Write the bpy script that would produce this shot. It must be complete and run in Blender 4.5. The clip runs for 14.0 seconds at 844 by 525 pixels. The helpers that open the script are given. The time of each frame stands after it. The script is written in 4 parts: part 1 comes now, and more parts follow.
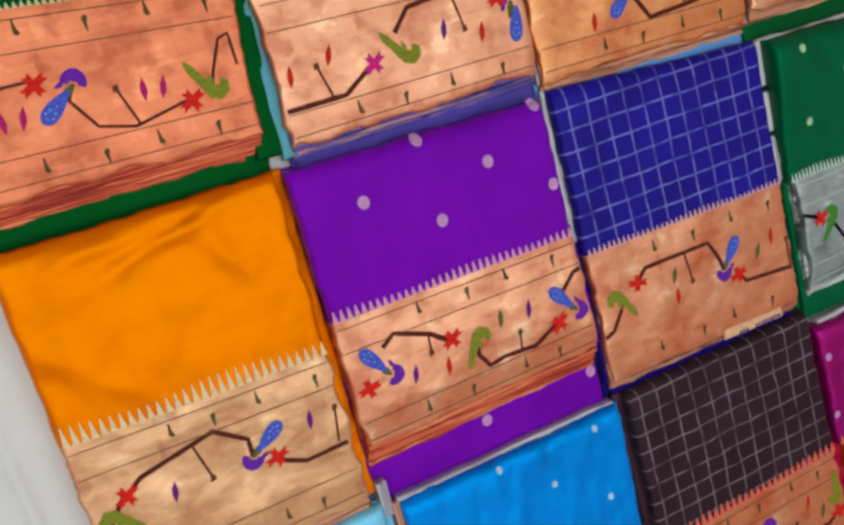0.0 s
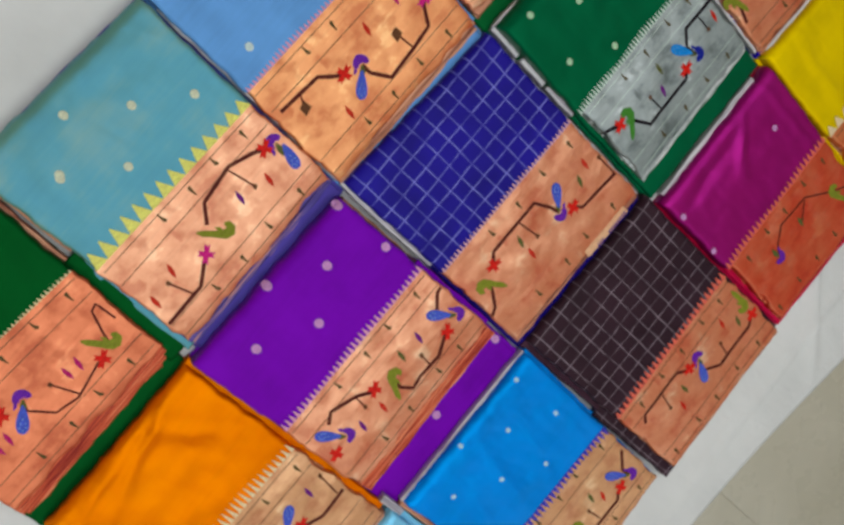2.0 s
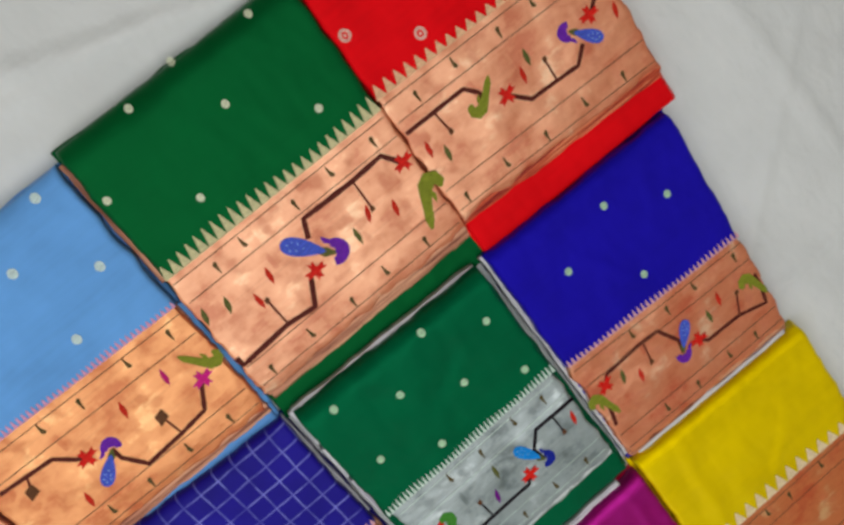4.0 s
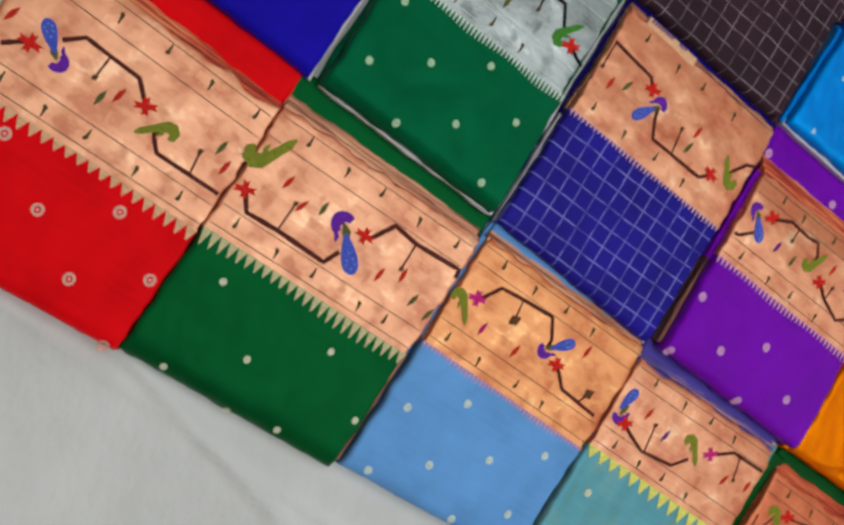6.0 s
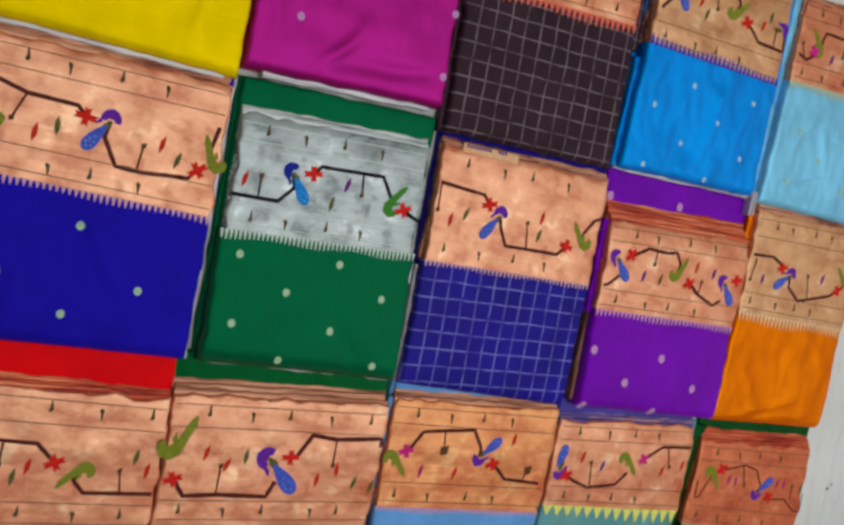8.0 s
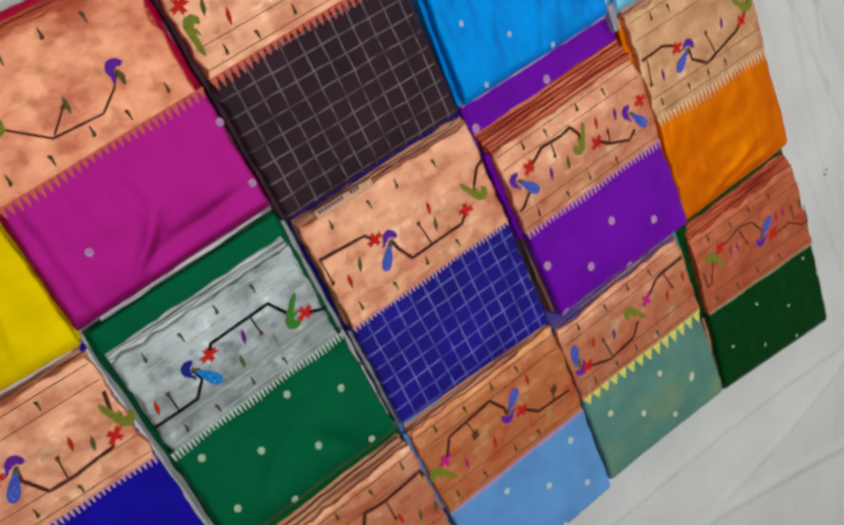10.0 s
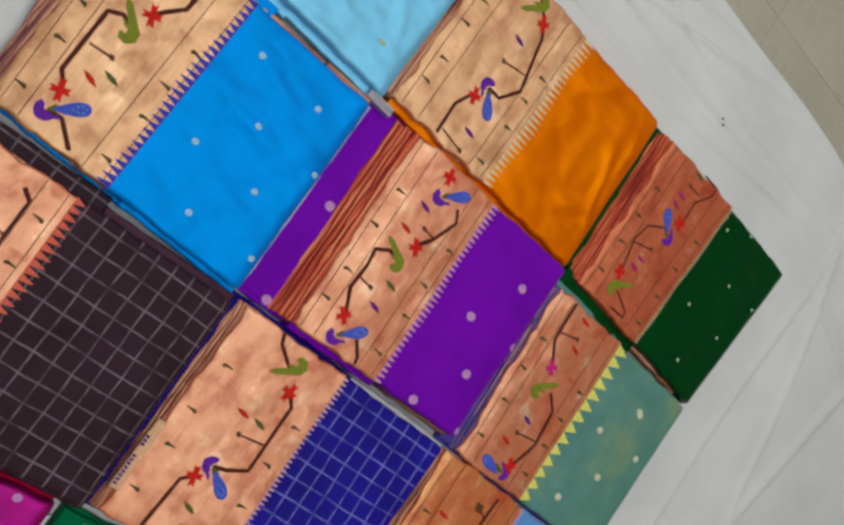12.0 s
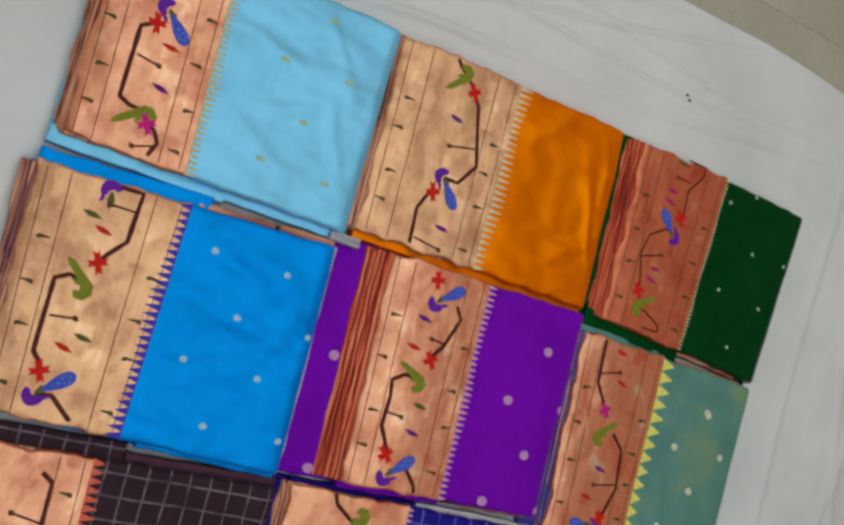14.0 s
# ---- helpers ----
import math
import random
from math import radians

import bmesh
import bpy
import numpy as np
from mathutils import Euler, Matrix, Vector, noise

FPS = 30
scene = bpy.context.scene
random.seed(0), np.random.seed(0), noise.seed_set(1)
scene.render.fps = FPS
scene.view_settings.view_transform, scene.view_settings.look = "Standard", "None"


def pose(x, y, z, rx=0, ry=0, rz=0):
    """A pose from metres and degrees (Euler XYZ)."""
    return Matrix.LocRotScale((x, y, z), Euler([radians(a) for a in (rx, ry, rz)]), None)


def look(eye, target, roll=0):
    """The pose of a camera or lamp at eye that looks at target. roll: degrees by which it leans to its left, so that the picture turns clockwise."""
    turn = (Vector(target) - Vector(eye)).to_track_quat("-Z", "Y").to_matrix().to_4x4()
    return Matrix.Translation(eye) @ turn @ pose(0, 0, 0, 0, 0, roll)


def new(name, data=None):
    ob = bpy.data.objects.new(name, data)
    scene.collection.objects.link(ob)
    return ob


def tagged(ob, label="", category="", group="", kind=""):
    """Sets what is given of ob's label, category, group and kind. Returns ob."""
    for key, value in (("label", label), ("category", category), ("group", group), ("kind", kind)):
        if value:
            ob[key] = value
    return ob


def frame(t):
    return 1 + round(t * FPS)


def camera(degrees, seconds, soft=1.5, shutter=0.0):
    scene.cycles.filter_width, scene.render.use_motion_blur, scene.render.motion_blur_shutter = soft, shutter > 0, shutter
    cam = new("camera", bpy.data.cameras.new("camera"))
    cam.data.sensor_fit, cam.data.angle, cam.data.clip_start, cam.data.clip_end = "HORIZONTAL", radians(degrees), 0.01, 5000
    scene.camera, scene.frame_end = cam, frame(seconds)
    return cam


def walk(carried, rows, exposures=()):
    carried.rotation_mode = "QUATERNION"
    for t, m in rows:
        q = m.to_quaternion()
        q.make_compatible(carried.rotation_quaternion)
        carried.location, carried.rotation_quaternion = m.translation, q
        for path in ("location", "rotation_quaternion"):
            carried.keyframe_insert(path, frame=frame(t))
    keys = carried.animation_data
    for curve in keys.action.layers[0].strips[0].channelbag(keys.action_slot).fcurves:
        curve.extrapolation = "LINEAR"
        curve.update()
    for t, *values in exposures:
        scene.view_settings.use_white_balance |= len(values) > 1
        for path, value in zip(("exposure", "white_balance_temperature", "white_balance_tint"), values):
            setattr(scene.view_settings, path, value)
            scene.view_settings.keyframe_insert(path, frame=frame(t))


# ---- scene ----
cam = camera(51.6, 14.0, soft=3.0)
PATH = [
    (0, (0.574, -0.092, 1.07), (-0.026, 0.374, -0.781), 109.4),
    (0.5, (0.502, -0.11, 1.102), (0.088, 0.469, -0.767), 103.6),
    (1, (0.418, -0.159, 1.335), (0.127, 0.44, -0.55), 97.0),
    (1.5, (0.304, -0.274, 1.458), (0.12, 0.416, -0.41), 107.5),
    (2, (0.123, -0.345, 1.396), (-0.018, 0.398, -0.455), 119.4),
    (2.5, (-0.079, -0.287, 1.289), (-0.203, 0.494, -0.548), 130.6),
    (3, (-0.225, -0.268, 1.177), (-0.364, 0.41, -0.7), 134.4),
    (3.5, (-0.399, -0.348, 1.186), (-0.548, 0.263, -0.713), 136.0),
    (3.7, (-0.46, -0.397, 1.178), (-0.643, 0.22, -0.715), 131.8),
    (5.8, (-0.81, -0.238, 1.247), (-0.236, 0.015, -0.652), 104.3),
    (6, (-0.832, -0.194, 1.281), (-0.187, -0.029, -0.604), 108.4),
    (6.5, (-0.873, -0.062, 1.336), (-0.136, 0.067, -0.518), 103.4),
    (7, (-0.926, 0.073, 1.345), (-0.077, 0.043, -0.466), 110.8),
    (7.5, (-1.007, 0.239, 1.358), (-0.1, 0.103, -0.42), 111.8),
    (8, (-0.991, 0.371, 1.326), (-0.087, 0.191, -0.449), 110.6),
    (8.5, (-0.917, 0.498, 1.279), (-0.032, 0.267, -0.499), 107.7),
    (8.7, (-0.886, 0.552, 1.285), (-0.009, 0.288, -0.494), 108.5),
    (10.8, (-0.461, 0.978, 1.294), (-0.017, -0.02, -0.381), 108.4),
    (11, (-0.397, 0.979, 1.283), (0.018, -0.014, -0.403), 108.6),
    (11.5, (-0.2, 0.912, 1.254), (0.181, -0.046, -0.46), 106.3),
    (12, (-0.047, 0.868, 1.252), (0.345, -0.032, -0.49), 103.2),
    (12.5, (0.053, 0.857, 1.244), (0.413, -0.008, -0.523), 94.8),
    (13, (0.108, 0.862, 1.257), (0.416, 0.015, -0.528), 89.2),
    (13.5, (0.173, 0.892, 1.26), (0.466, 0.049, -0.53), 87.5),
    (14, (0.194, 0.896, 1.262), (0.465, 0.052, -0.53), 87.9),
]
walk(cam, [(t, look(eye, target, roll)) for t, eye, target, roll in PATH],
     [(0.0, -0.05), (2.0, -0.10), (3.0, -0.01), (3.7, 0.0), (6.0, -0.10), (8.5, -0.22), (11.0, -0.22), (14.0, -0.42)])

# ---- light: a broad soft lamp added unseen at the ceiling, bounced by pale walls ----
world = bpy.data.worlds.new("room_air")
world.use_nodes = True
world.node_tree.nodes["Background"].inputs[0].default_value = (0.9, 0.95, 1.0, 1)
world.node_tree.nodes["Background"].inputs[1].default_value = 0.05
scene.world = world


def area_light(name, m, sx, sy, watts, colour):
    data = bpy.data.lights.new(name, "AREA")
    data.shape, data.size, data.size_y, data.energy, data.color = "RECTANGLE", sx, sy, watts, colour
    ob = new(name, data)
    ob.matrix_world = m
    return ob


area_light("unseen_ceiling_lamp", look((0.5, 0.2, 2.74), (0.5, 0.20001, 0)), 4.3, 2.6, 68, (0.975, 0.98, 1.0))
# unseen cool lamp added beyond the upper row; that wall has no window
area_light("unseen_north_lamp", look((0.6, 2.9, 1.55), (0.1, 0.4, 0)), 1.8, 1.3, 10, (0.84, 0.93, 1.0))


# ---- materials ----
def lin(r, g, b, k=1.0):
    """Colour from 8-bit values, as a reflectance."""
    f = lambda v: ((v / 255 + 0.055) / 1.055) ** 2.4 if v > 10 else v / 255 / 12.92
    return tuple(min(0.9, k * f(v)) for v in (r, g, b)) + (1,)


class Mat:
    """A node material with a few shorthands."""

    def __init__(self, name):
        self.m = bpy.data.materials.new(name)
        self.m.use_nodes = True
        self.t = self.m.node_tree
        self.b = self.t.nodes["Principled BSDF"]
        self.co = self.t.nodes.new("ShaderNodeTexCoord").outputs["Object"]

    def node(self, kind, **values):
        n = self.t.nodes.new(kind)
        for k, v in values.items():
            if k == "op":
                n.operation = v
            elif k == "blend":
                n.data_type, n.blend_type = "RGBA", v
            else:
                n.inputs[k.replace("_", " ")].default_value = v
        return n

    def link(self, a, b):
        self.t.links.new(a, b)

    def scaled(self, x, y, z, turn=0.0):
        n = self.node("ShaderNodeMapping")
        n.inputs["Scale"].default_value = (x, y, z)
        n.inputs["Rotation"].default_value = (0, 0, turn)
        self.link(self.co, n.inputs["Vector"])
        return n.outputs[0]

    def noise(self, scale, detail=3.0, co=None, rough=0.5):
        n = self.node("ShaderNodeTexNoise", Scale=scale, Detail=detail, Roughness=rough)
        self.link(co or self.co, n.inputs["Vector"])
        return n.outputs["Fac"]

    def math(self, op, a, b=0.5):
        n = self.node("ShaderNodeMath", op=op)
        for i, v in enumerate((a, b)):
            if isinstance(v, (int, float)):
                n.inputs[i].default_value = v
            else:
                self.link(v, n.inputs[i])
        return n.outputs[0]

    def ramp(self, fac, stops):
        n = self.node("ShaderNodeValToRGB")
        els = n.color_ramp.elements
        while len(els) < len(stops):
            els.new(0.5)
        for e, (p, c) in zip(els, stops):
            e.position, e.color = p, c
        self.link(fac, n.inputs[0])
        return n.outputs[0]

    def mix(self, fac, a, b, blend="MIX"):
        n = self.node("ShaderNodeMix", blend=blend)
        for i, v in ((0, fac), (6, a), (7, b)):
            if isinstance(v, (int, float, tuple)):
                n.inputs[i].default_value = v
            else:
                self.link(v, n.inputs[i])
        return n.outputs[2]

    def bump(self, height, dist, strength=1.0, under=None):
        n = self.node("ShaderNodeBump", Strength=strength, Distance=dist)
        self.link(height, n.inputs["Height"])
        if under is not None:
            self.link(under, n.inputs["Normal"])
        return n.outputs[0]

    def done(self, colour, rough, normal=None, metal=0.0, sheen=0.0, spec=0.5, sheen_tint=(1, 1, 1, 1), ior=1.5, tint=(1, 1, 1, 1), aniso=0.0):
        if aniso:
            across = self.node("ShaderNodeCombineXYZ", X=1.0)
            self.link(across.outputs[0], self.b.inputs["Tangent"])
            self.b.inputs["Anisotropic"].default_value = aniso
        self.b.inputs["Specular Tint"].default_value = tint
        self.b.inputs["IOR"].default_value = ior
        for key, v in (("Base Color", colour), ("Roughness", rough), ("Metallic", metal)):
            if isinstance(v, (int, float, tuple)):
                self.b.inputs[key].default_value = v
            else:
                self.link(v, self.b.inputs[key])
        self.b.inputs["Sheen Weight"].default_value = sheen
        self.b.inputs["Sheen Roughness"].default_value = 0.4
        self.b.inputs["Sheen Tint"].default_value = sheen_tint
        self.b.inputs["Specular IOR Level"].default_value = spec
        if normal is not None:
            self.link(normal, self.b.inputs["Normal"])
        return self.m


def shade(c, k):
    return tuple(min(0.95, v * k) for v in c[:3]) + (1,)


def hue(c):
    """The colour at full strength, for a tinted sheen."""
    top = max(c[:3]) or 1
    return tuple(0.04 + 0.96 * v / top for v in c[:3]) + (1,)


def weave_bump(s, strength=0.5, under=None):
    """Fine crossed threads."""
    warp = s.noise(1.0, 1.0, s.scaled(2600, 180, 900))
    weft = s.noise(1.0, 1.0, s.scaled(180, 2600, 900))
    return s.bump(s.math("ADD", warp, weft), 0.0004, strength, under)


def silk(name, c, rough=0.40, sheen=0.03, warm=None, fold=0.4, spec=0.4, gleam=None, ior=1.5):
    """Plain silk: threads, faint streaks, soft creases."""
    s = Mat(name)
    c = shade(c, 0.94)
    streak = s.noise(1.0, 2.0, s.scaled(14, 160, 40))
    cloud = s.noise(11.0, 3.0)
    col = s.ramp(s.math("ADD", s.math("MULTIPLY", streak, 0.2), s.math("MULTIPLY", cloud, 0.8)),
                 [(0.30, shade(c, 0.82)), (0.5, c), (0.72, warm or shade(c, 1.14))])
    crease = s.bump(s.noise(1.0, 2.0, s.scaled(15, 8, 16, 0.5)), 0.022, fold)
    return s.done(col, rough, weave_bump(s, 0.4, crease), sheen=sheen, spec=spec, sheen_tint=shade(c, 1.6), tint=gleam or hue(c), ior=ior, aniso=0.4)


def checked(name, c, line, steps, start, rough=0.5):
    """Silk with thin broken lines woven both ways."""
    s = Mat(name)
    wobble = s.node("ShaderNodeTexNoise", Scale=16.0, Detail=2.0)
    s.link(s.co, wobble.inputs["Vector"])
    shift = s.node("ShaderNodeVectorMath", op="SCALE")
    s.link(wobble.outputs["Color"], shift.inputs[0])
    shift.inputs["Scale"].default_value = 0.006
    both = s.node("ShaderNodeVectorMath", op="ADD")
    s.link(s.co, both.inputs[0])
    s.link(shift.outputs[0], both.inputs[1])
    sep = s.node("ShaderNodeSeparateXYZ")
    s.link(both.outputs[0], sep.inputs[0])
    lines = []
    for axis in (0, 1):
        p = s.math("FRACT", s.math("DIVIDE", s.math("SUBTRACT", sep.outputs[axis], start[axis]), steps[axis]))
        near = s.math("ABSOLUTE", s.math("SUBTRACT", p, 0.5))
        n = s.node("ShaderNodeMapRange")
        s.link(near, n.inputs[0])
        n.inputs[1].default_value, n.inputs[2].default_value = 0.062, 0.012
        lines.append(n.outputs[0])
    fade = s.ramp(s.noise(45.0, 2.0), [(0.32, (0.2, 0.2, 0.2, 1)), (0.62, (0.95, 0.95, 0.95, 1))])
    grid = s.math("MULTIPLY", s.math("MAXIMUM", lines[0], lines[1]), fade)
    ground = s.ramp(s.noise(12.0, 3.0), [(0.3, shade(c, 0.75)), (0.7, shade(c, 1.2))])
    crease = s.bump(s.noise(1.0, 4.0, s.scaled(20, 12, 20, 0.4)), 0.006, 0.3)
    return s.done(s.mix(grid, ground, line), rough, weave_bump(s, 0.45, crease), sheen=0.05, spec=0.12)


def brocade(name, c, deep, pale, shine=1.0, rough=0.34, gleam=None):
    """Metal-thread brocade over coloured threads: the gloss lies in soft blocks and patches, so the colour deepens
    where it turns away from the light; pale glints and dull patches of that sheen are also painted into the colour.
    """
    s = Mat(name)
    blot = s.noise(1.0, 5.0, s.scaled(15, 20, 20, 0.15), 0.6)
    cell = s.node("ShaderNodeTexVoronoi", Scale=1.0, Randomness=0.7)
    cell.distance = "CHEBYCHEV"
    s.link(s.scaled(17, 27, 1), cell.inputs["Vector"])
    block = s.node("ShaderNodeSeparateColor")
    s.link(cell.outputs["Color"], block.inputs[0])
    thread = s.noise(1.0, 2.0, s.scaled(40, 620, 60))
    warp = s.noise(1.0, 2.0, s.scaled(420, 30, 60))
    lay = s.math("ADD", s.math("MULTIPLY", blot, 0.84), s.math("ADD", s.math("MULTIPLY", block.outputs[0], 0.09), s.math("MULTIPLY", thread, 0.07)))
    # pale glints and deep patches without sheen, put into the colour by noise
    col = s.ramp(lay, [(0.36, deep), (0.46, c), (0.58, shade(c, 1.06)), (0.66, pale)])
    sheen_patch = s.noise(1.0, 5.0, s.scaled(30, 34, 30, 0.1), 0.6)
    col = s.mix(s.ramp(sheen_patch, [(0.36, (0.65, 0.65, 0.65, 1)), (0.46, (0.0, 0.0, 0.0, 1))]), col, deep)
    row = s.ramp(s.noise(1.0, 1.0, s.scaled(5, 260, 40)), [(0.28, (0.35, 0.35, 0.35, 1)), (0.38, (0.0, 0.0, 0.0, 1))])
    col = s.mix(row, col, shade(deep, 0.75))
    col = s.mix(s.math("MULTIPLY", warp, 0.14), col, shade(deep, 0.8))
    crumple = s.bump(s.noise(1.0, 3.0, s.scaled(11, 15, 12, 0.2), 0.45), 0.012, 0.55)
    ribs = s.bump(s.math("ADD", thread, warp), 0.0005, 0.3, crumple)
    gloss = s.ramp(sheen_patch, [(0.36, (rough + 0.2,) * 3 + (1,)), (0.5, (rough,) * 3 + (1,))])
    level = s.ramp(lay, [(0.38, (shine * 0.45,) * 3 + (1,)), (0.6, (shine,) * 3 + (1,))])
    s.link(level, s.b.inputs["Specular IOR Level"])
    return s.done(col, gloss, ribs, spec=shine, ior=2.9, tint=gleam or pale, aniso=0.4)


def thread(name, c, rough=0.6, sheen=0.0):
    """Embroidery-like woven pattern threads."""
    s = Mat(name)
    col = s.ramp(s.noise(1.0, 2.0, s.scaled(120, 700, 300)), [(0.3, shade(c, 0.72)), (0.7, shade(c, 1.15))])
    return s.done(col, rough, s.bump(s.noise(1.0, 1.0, s.scaled(500, 1800, 600)), 0.0004, 0.5), sheen=sheen, spec=0.1)


def layers(name, c, dark, pale, side=False):
    """Stacked fold edges: thin irregular layers lying over one another."""
    s = Mat(name)
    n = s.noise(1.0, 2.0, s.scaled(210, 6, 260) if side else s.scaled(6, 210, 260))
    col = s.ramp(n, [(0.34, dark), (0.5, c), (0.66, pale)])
    return s.done(col, 0.55, s.bump(n, 0.002, 0.6), metal=0.2, spec=0.3)


M = {}
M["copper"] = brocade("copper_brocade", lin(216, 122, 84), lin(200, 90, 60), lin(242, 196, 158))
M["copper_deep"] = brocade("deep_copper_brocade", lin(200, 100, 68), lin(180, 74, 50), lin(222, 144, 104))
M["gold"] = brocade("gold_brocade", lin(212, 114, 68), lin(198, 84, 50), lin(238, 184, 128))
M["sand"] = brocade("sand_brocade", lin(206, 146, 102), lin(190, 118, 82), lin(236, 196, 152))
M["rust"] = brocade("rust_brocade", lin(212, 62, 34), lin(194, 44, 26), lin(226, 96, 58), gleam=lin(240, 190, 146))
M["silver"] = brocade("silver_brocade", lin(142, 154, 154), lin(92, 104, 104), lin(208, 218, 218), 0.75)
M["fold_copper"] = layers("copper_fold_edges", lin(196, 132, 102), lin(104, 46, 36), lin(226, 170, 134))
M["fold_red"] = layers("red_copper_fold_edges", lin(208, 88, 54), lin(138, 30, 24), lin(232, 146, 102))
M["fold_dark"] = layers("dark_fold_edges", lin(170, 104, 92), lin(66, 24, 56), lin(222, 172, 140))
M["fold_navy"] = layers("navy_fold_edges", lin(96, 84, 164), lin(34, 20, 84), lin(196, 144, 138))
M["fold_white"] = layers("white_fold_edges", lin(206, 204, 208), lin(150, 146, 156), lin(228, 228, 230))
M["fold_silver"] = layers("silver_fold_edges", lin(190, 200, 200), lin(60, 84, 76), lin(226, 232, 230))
# fold_dark darkened: the gap's shade beside the purple saree is put into the colour
M["fold_dark_side"] = layers("shaded_side_folds", lin(96, 48, 56), lin(40, 16, 48), lin(190, 128, 100), True)
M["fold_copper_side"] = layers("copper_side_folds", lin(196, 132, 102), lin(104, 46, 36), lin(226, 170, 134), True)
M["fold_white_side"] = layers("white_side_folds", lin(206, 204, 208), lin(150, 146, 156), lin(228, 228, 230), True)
COLOURS = dict(red=(244, 14, 24), crimson=(200, 16, 70), forest=(3, 78, 36), emerald=(0, 90, 55), bottle=(0, 58, 19), lightblue=(108, 170, 236),
               royal=(29, 19, 172), purple=(122, 12, 186),
               plum=(54, 34, 44), navy=(26, 17, 110), violet=(88, 76, 172))
for key, rgb in COLOURS.items():
    M[key] = silk(key + "_silk", lin(*rgb))
M["teal"] = silk("teal_shot_silk", lin(108, 156, 132), warm=lin(142, 166, 114), spec=0.9, gleam=(0.06, 0.5, 1.0, 1), ior=2.0)
M["orange"] = silk("orange_silk", lin(255, 110, 0), 0.34, warm=lin(255, 122, 1), fold=0.5, spec=1.0, gleam=(1.0, 0.34, 0.0, 1), ior=2.2)
M["yellow"] = silk("yellow_silk", lin(255, 212, 0), 0.36, spec=0.9, gleam=(1.0, 0.7, 0.0, 1), ior=2.0)
M["cyan"] = silk("cyan_silk", lin(134, 208, 255), 0.34, fold=0.6, spec=1.0, gleam=(0.2, 0.68, 1.0, 1), ior=2.2)
M["sky"] = silk("sky_silk", lin(4, 138, 255), 0.34, fold=0.8, spec=0.8, gleam=(0.0, 0.45, 1.0, 1), ior=2.1)
M["magenta"] = silk("magenta_silk", lin(136, 10, 90), 0.40, fold=0.3, spec=1.0, gleam=(1.0, 0.04, 0.65, 1), ior=2.0)
M["navy_check"] = checked("navy_checked_silk", lin(29, 19, 142), lin(132, 134, 222), (0.0295, 0.0293), (-0.0072, 0.0064))
M["plum_check"] = checked("plum_checked_silk", lin(50, 30, 40), lin(134, 120, 130), (0.0300, 0.0285), (-0.0095, -0.0018))
for key, rgb in dict(vine=(92, 38, 30), vine_dark=(24, 14, 24), line=(120, 84, 62), curl=(110, 40, 170), drop=(76, 96, 206), drop_cyan=(20, 138, 224),
                     curl_blue=(26, 40, 150), flower=(222, 36, 26), flower_pink=(214, 36, 134), olive=(134, 142, 42), leafgreen=(70, 140, 50),
                     leaf_red=(206, 44, 26), leaf_green=(96, 100, 50), leaf_pink=(190, 30, 110), leaf_violet=(112, 30, 130), bud=(104, 66, 40),
                     comma=(92, 80, 46), dot_ice=(206, 228, 226), dot_pale=(176, 214, 176), dot_cream=(214, 220, 190), dot_gold=(176, 210, 176),
                     dot_mauve=(206, 150, 206), dot_sky=(170, 214, 246), tooth_copper=(246, 188, 146), tooth_gold=(212, 204, 156), tooth_pink=(226, 160, 190),
                     tooth_yellow=(240, 236, 120), tooth_cream=(244, 214, 170), tooth_white=(206, 226, 214), tooth_red=(232, 110, 90),
                     tooth_blue=(70, 66, 190), tooth_lilac=(222, 170, 180), ink=(84, 40, 130), ring_red=(240, 180, 164)).items():
    M[key] = thread(key + "_thread", lin(*rgb))


def cotton(name):
    s = Mat(name)
    col = s.ramp(s.noise(4.0, 4.0), [(0.3, lin(213, 216, 214)), (0.7, lin(229, 232, 230))])
    wrinkle = s.bump(s.noise(1.0, 5.0, s.scaled(5, 3, 5, 0.6), 0.5), 0.07, 0.4)
    return s.done(col, 0.85, weave_bump(s, 0.3, wrinkle), sheen=0.1, spec=0.2)


def tile_face(name):
    s = Mat(name)
    col = s.ramp(s.noise(3.0, 6.0), [(0.3, lin(176, 172, 152)), (0.7, lin(190, 186, 168))])
    return s.done(col, s.ramp(s.noise(14.0, 3.0), [(0.3, (0.22,) * 3 + (1,)), (0.7, (0.34,) * 3 + (1,))]), spec=0.5)


def plaster(name, c):
    s = Mat(name)
    return s.done(s.ramp(s.noise(2.5, 5.0), [(0.3, shade(c, 0.94)), (0.7, c)]), 0.9, s.bump(s.noise(60.0, 3.0), 0.002, 0.3), spec=0.2)


M["cotton"] = cotton("white_cotton")
M["tile"] = tile_face("beige_tile")
M["grout"] = plaster("grey_grout", lin(176, 172, 156))
M["wall"] = plaster("pale_plaster", lin(196, 190, 178))
M["ceiling"] = plaster("white_ceiling", lin(226, 224, 218))


# ---- building blocks ----
def mesh_object(name, verts, faces, material, smooth=True):
    me = bpy.data.meshes.new(name)
    me.from_pydata([tuple(map(float, v)) for v in verts], [], faces)
    if smooth:
        me.shade_smooth()
    me.materials.append(M[material])
    me.update()
    return new(name, me)


def wave(x, y, seed, freq):
    return noise.noise(Vector((x * freq + seed * 7.31, y * freq - seed * 3.17, seed * 1.73)))


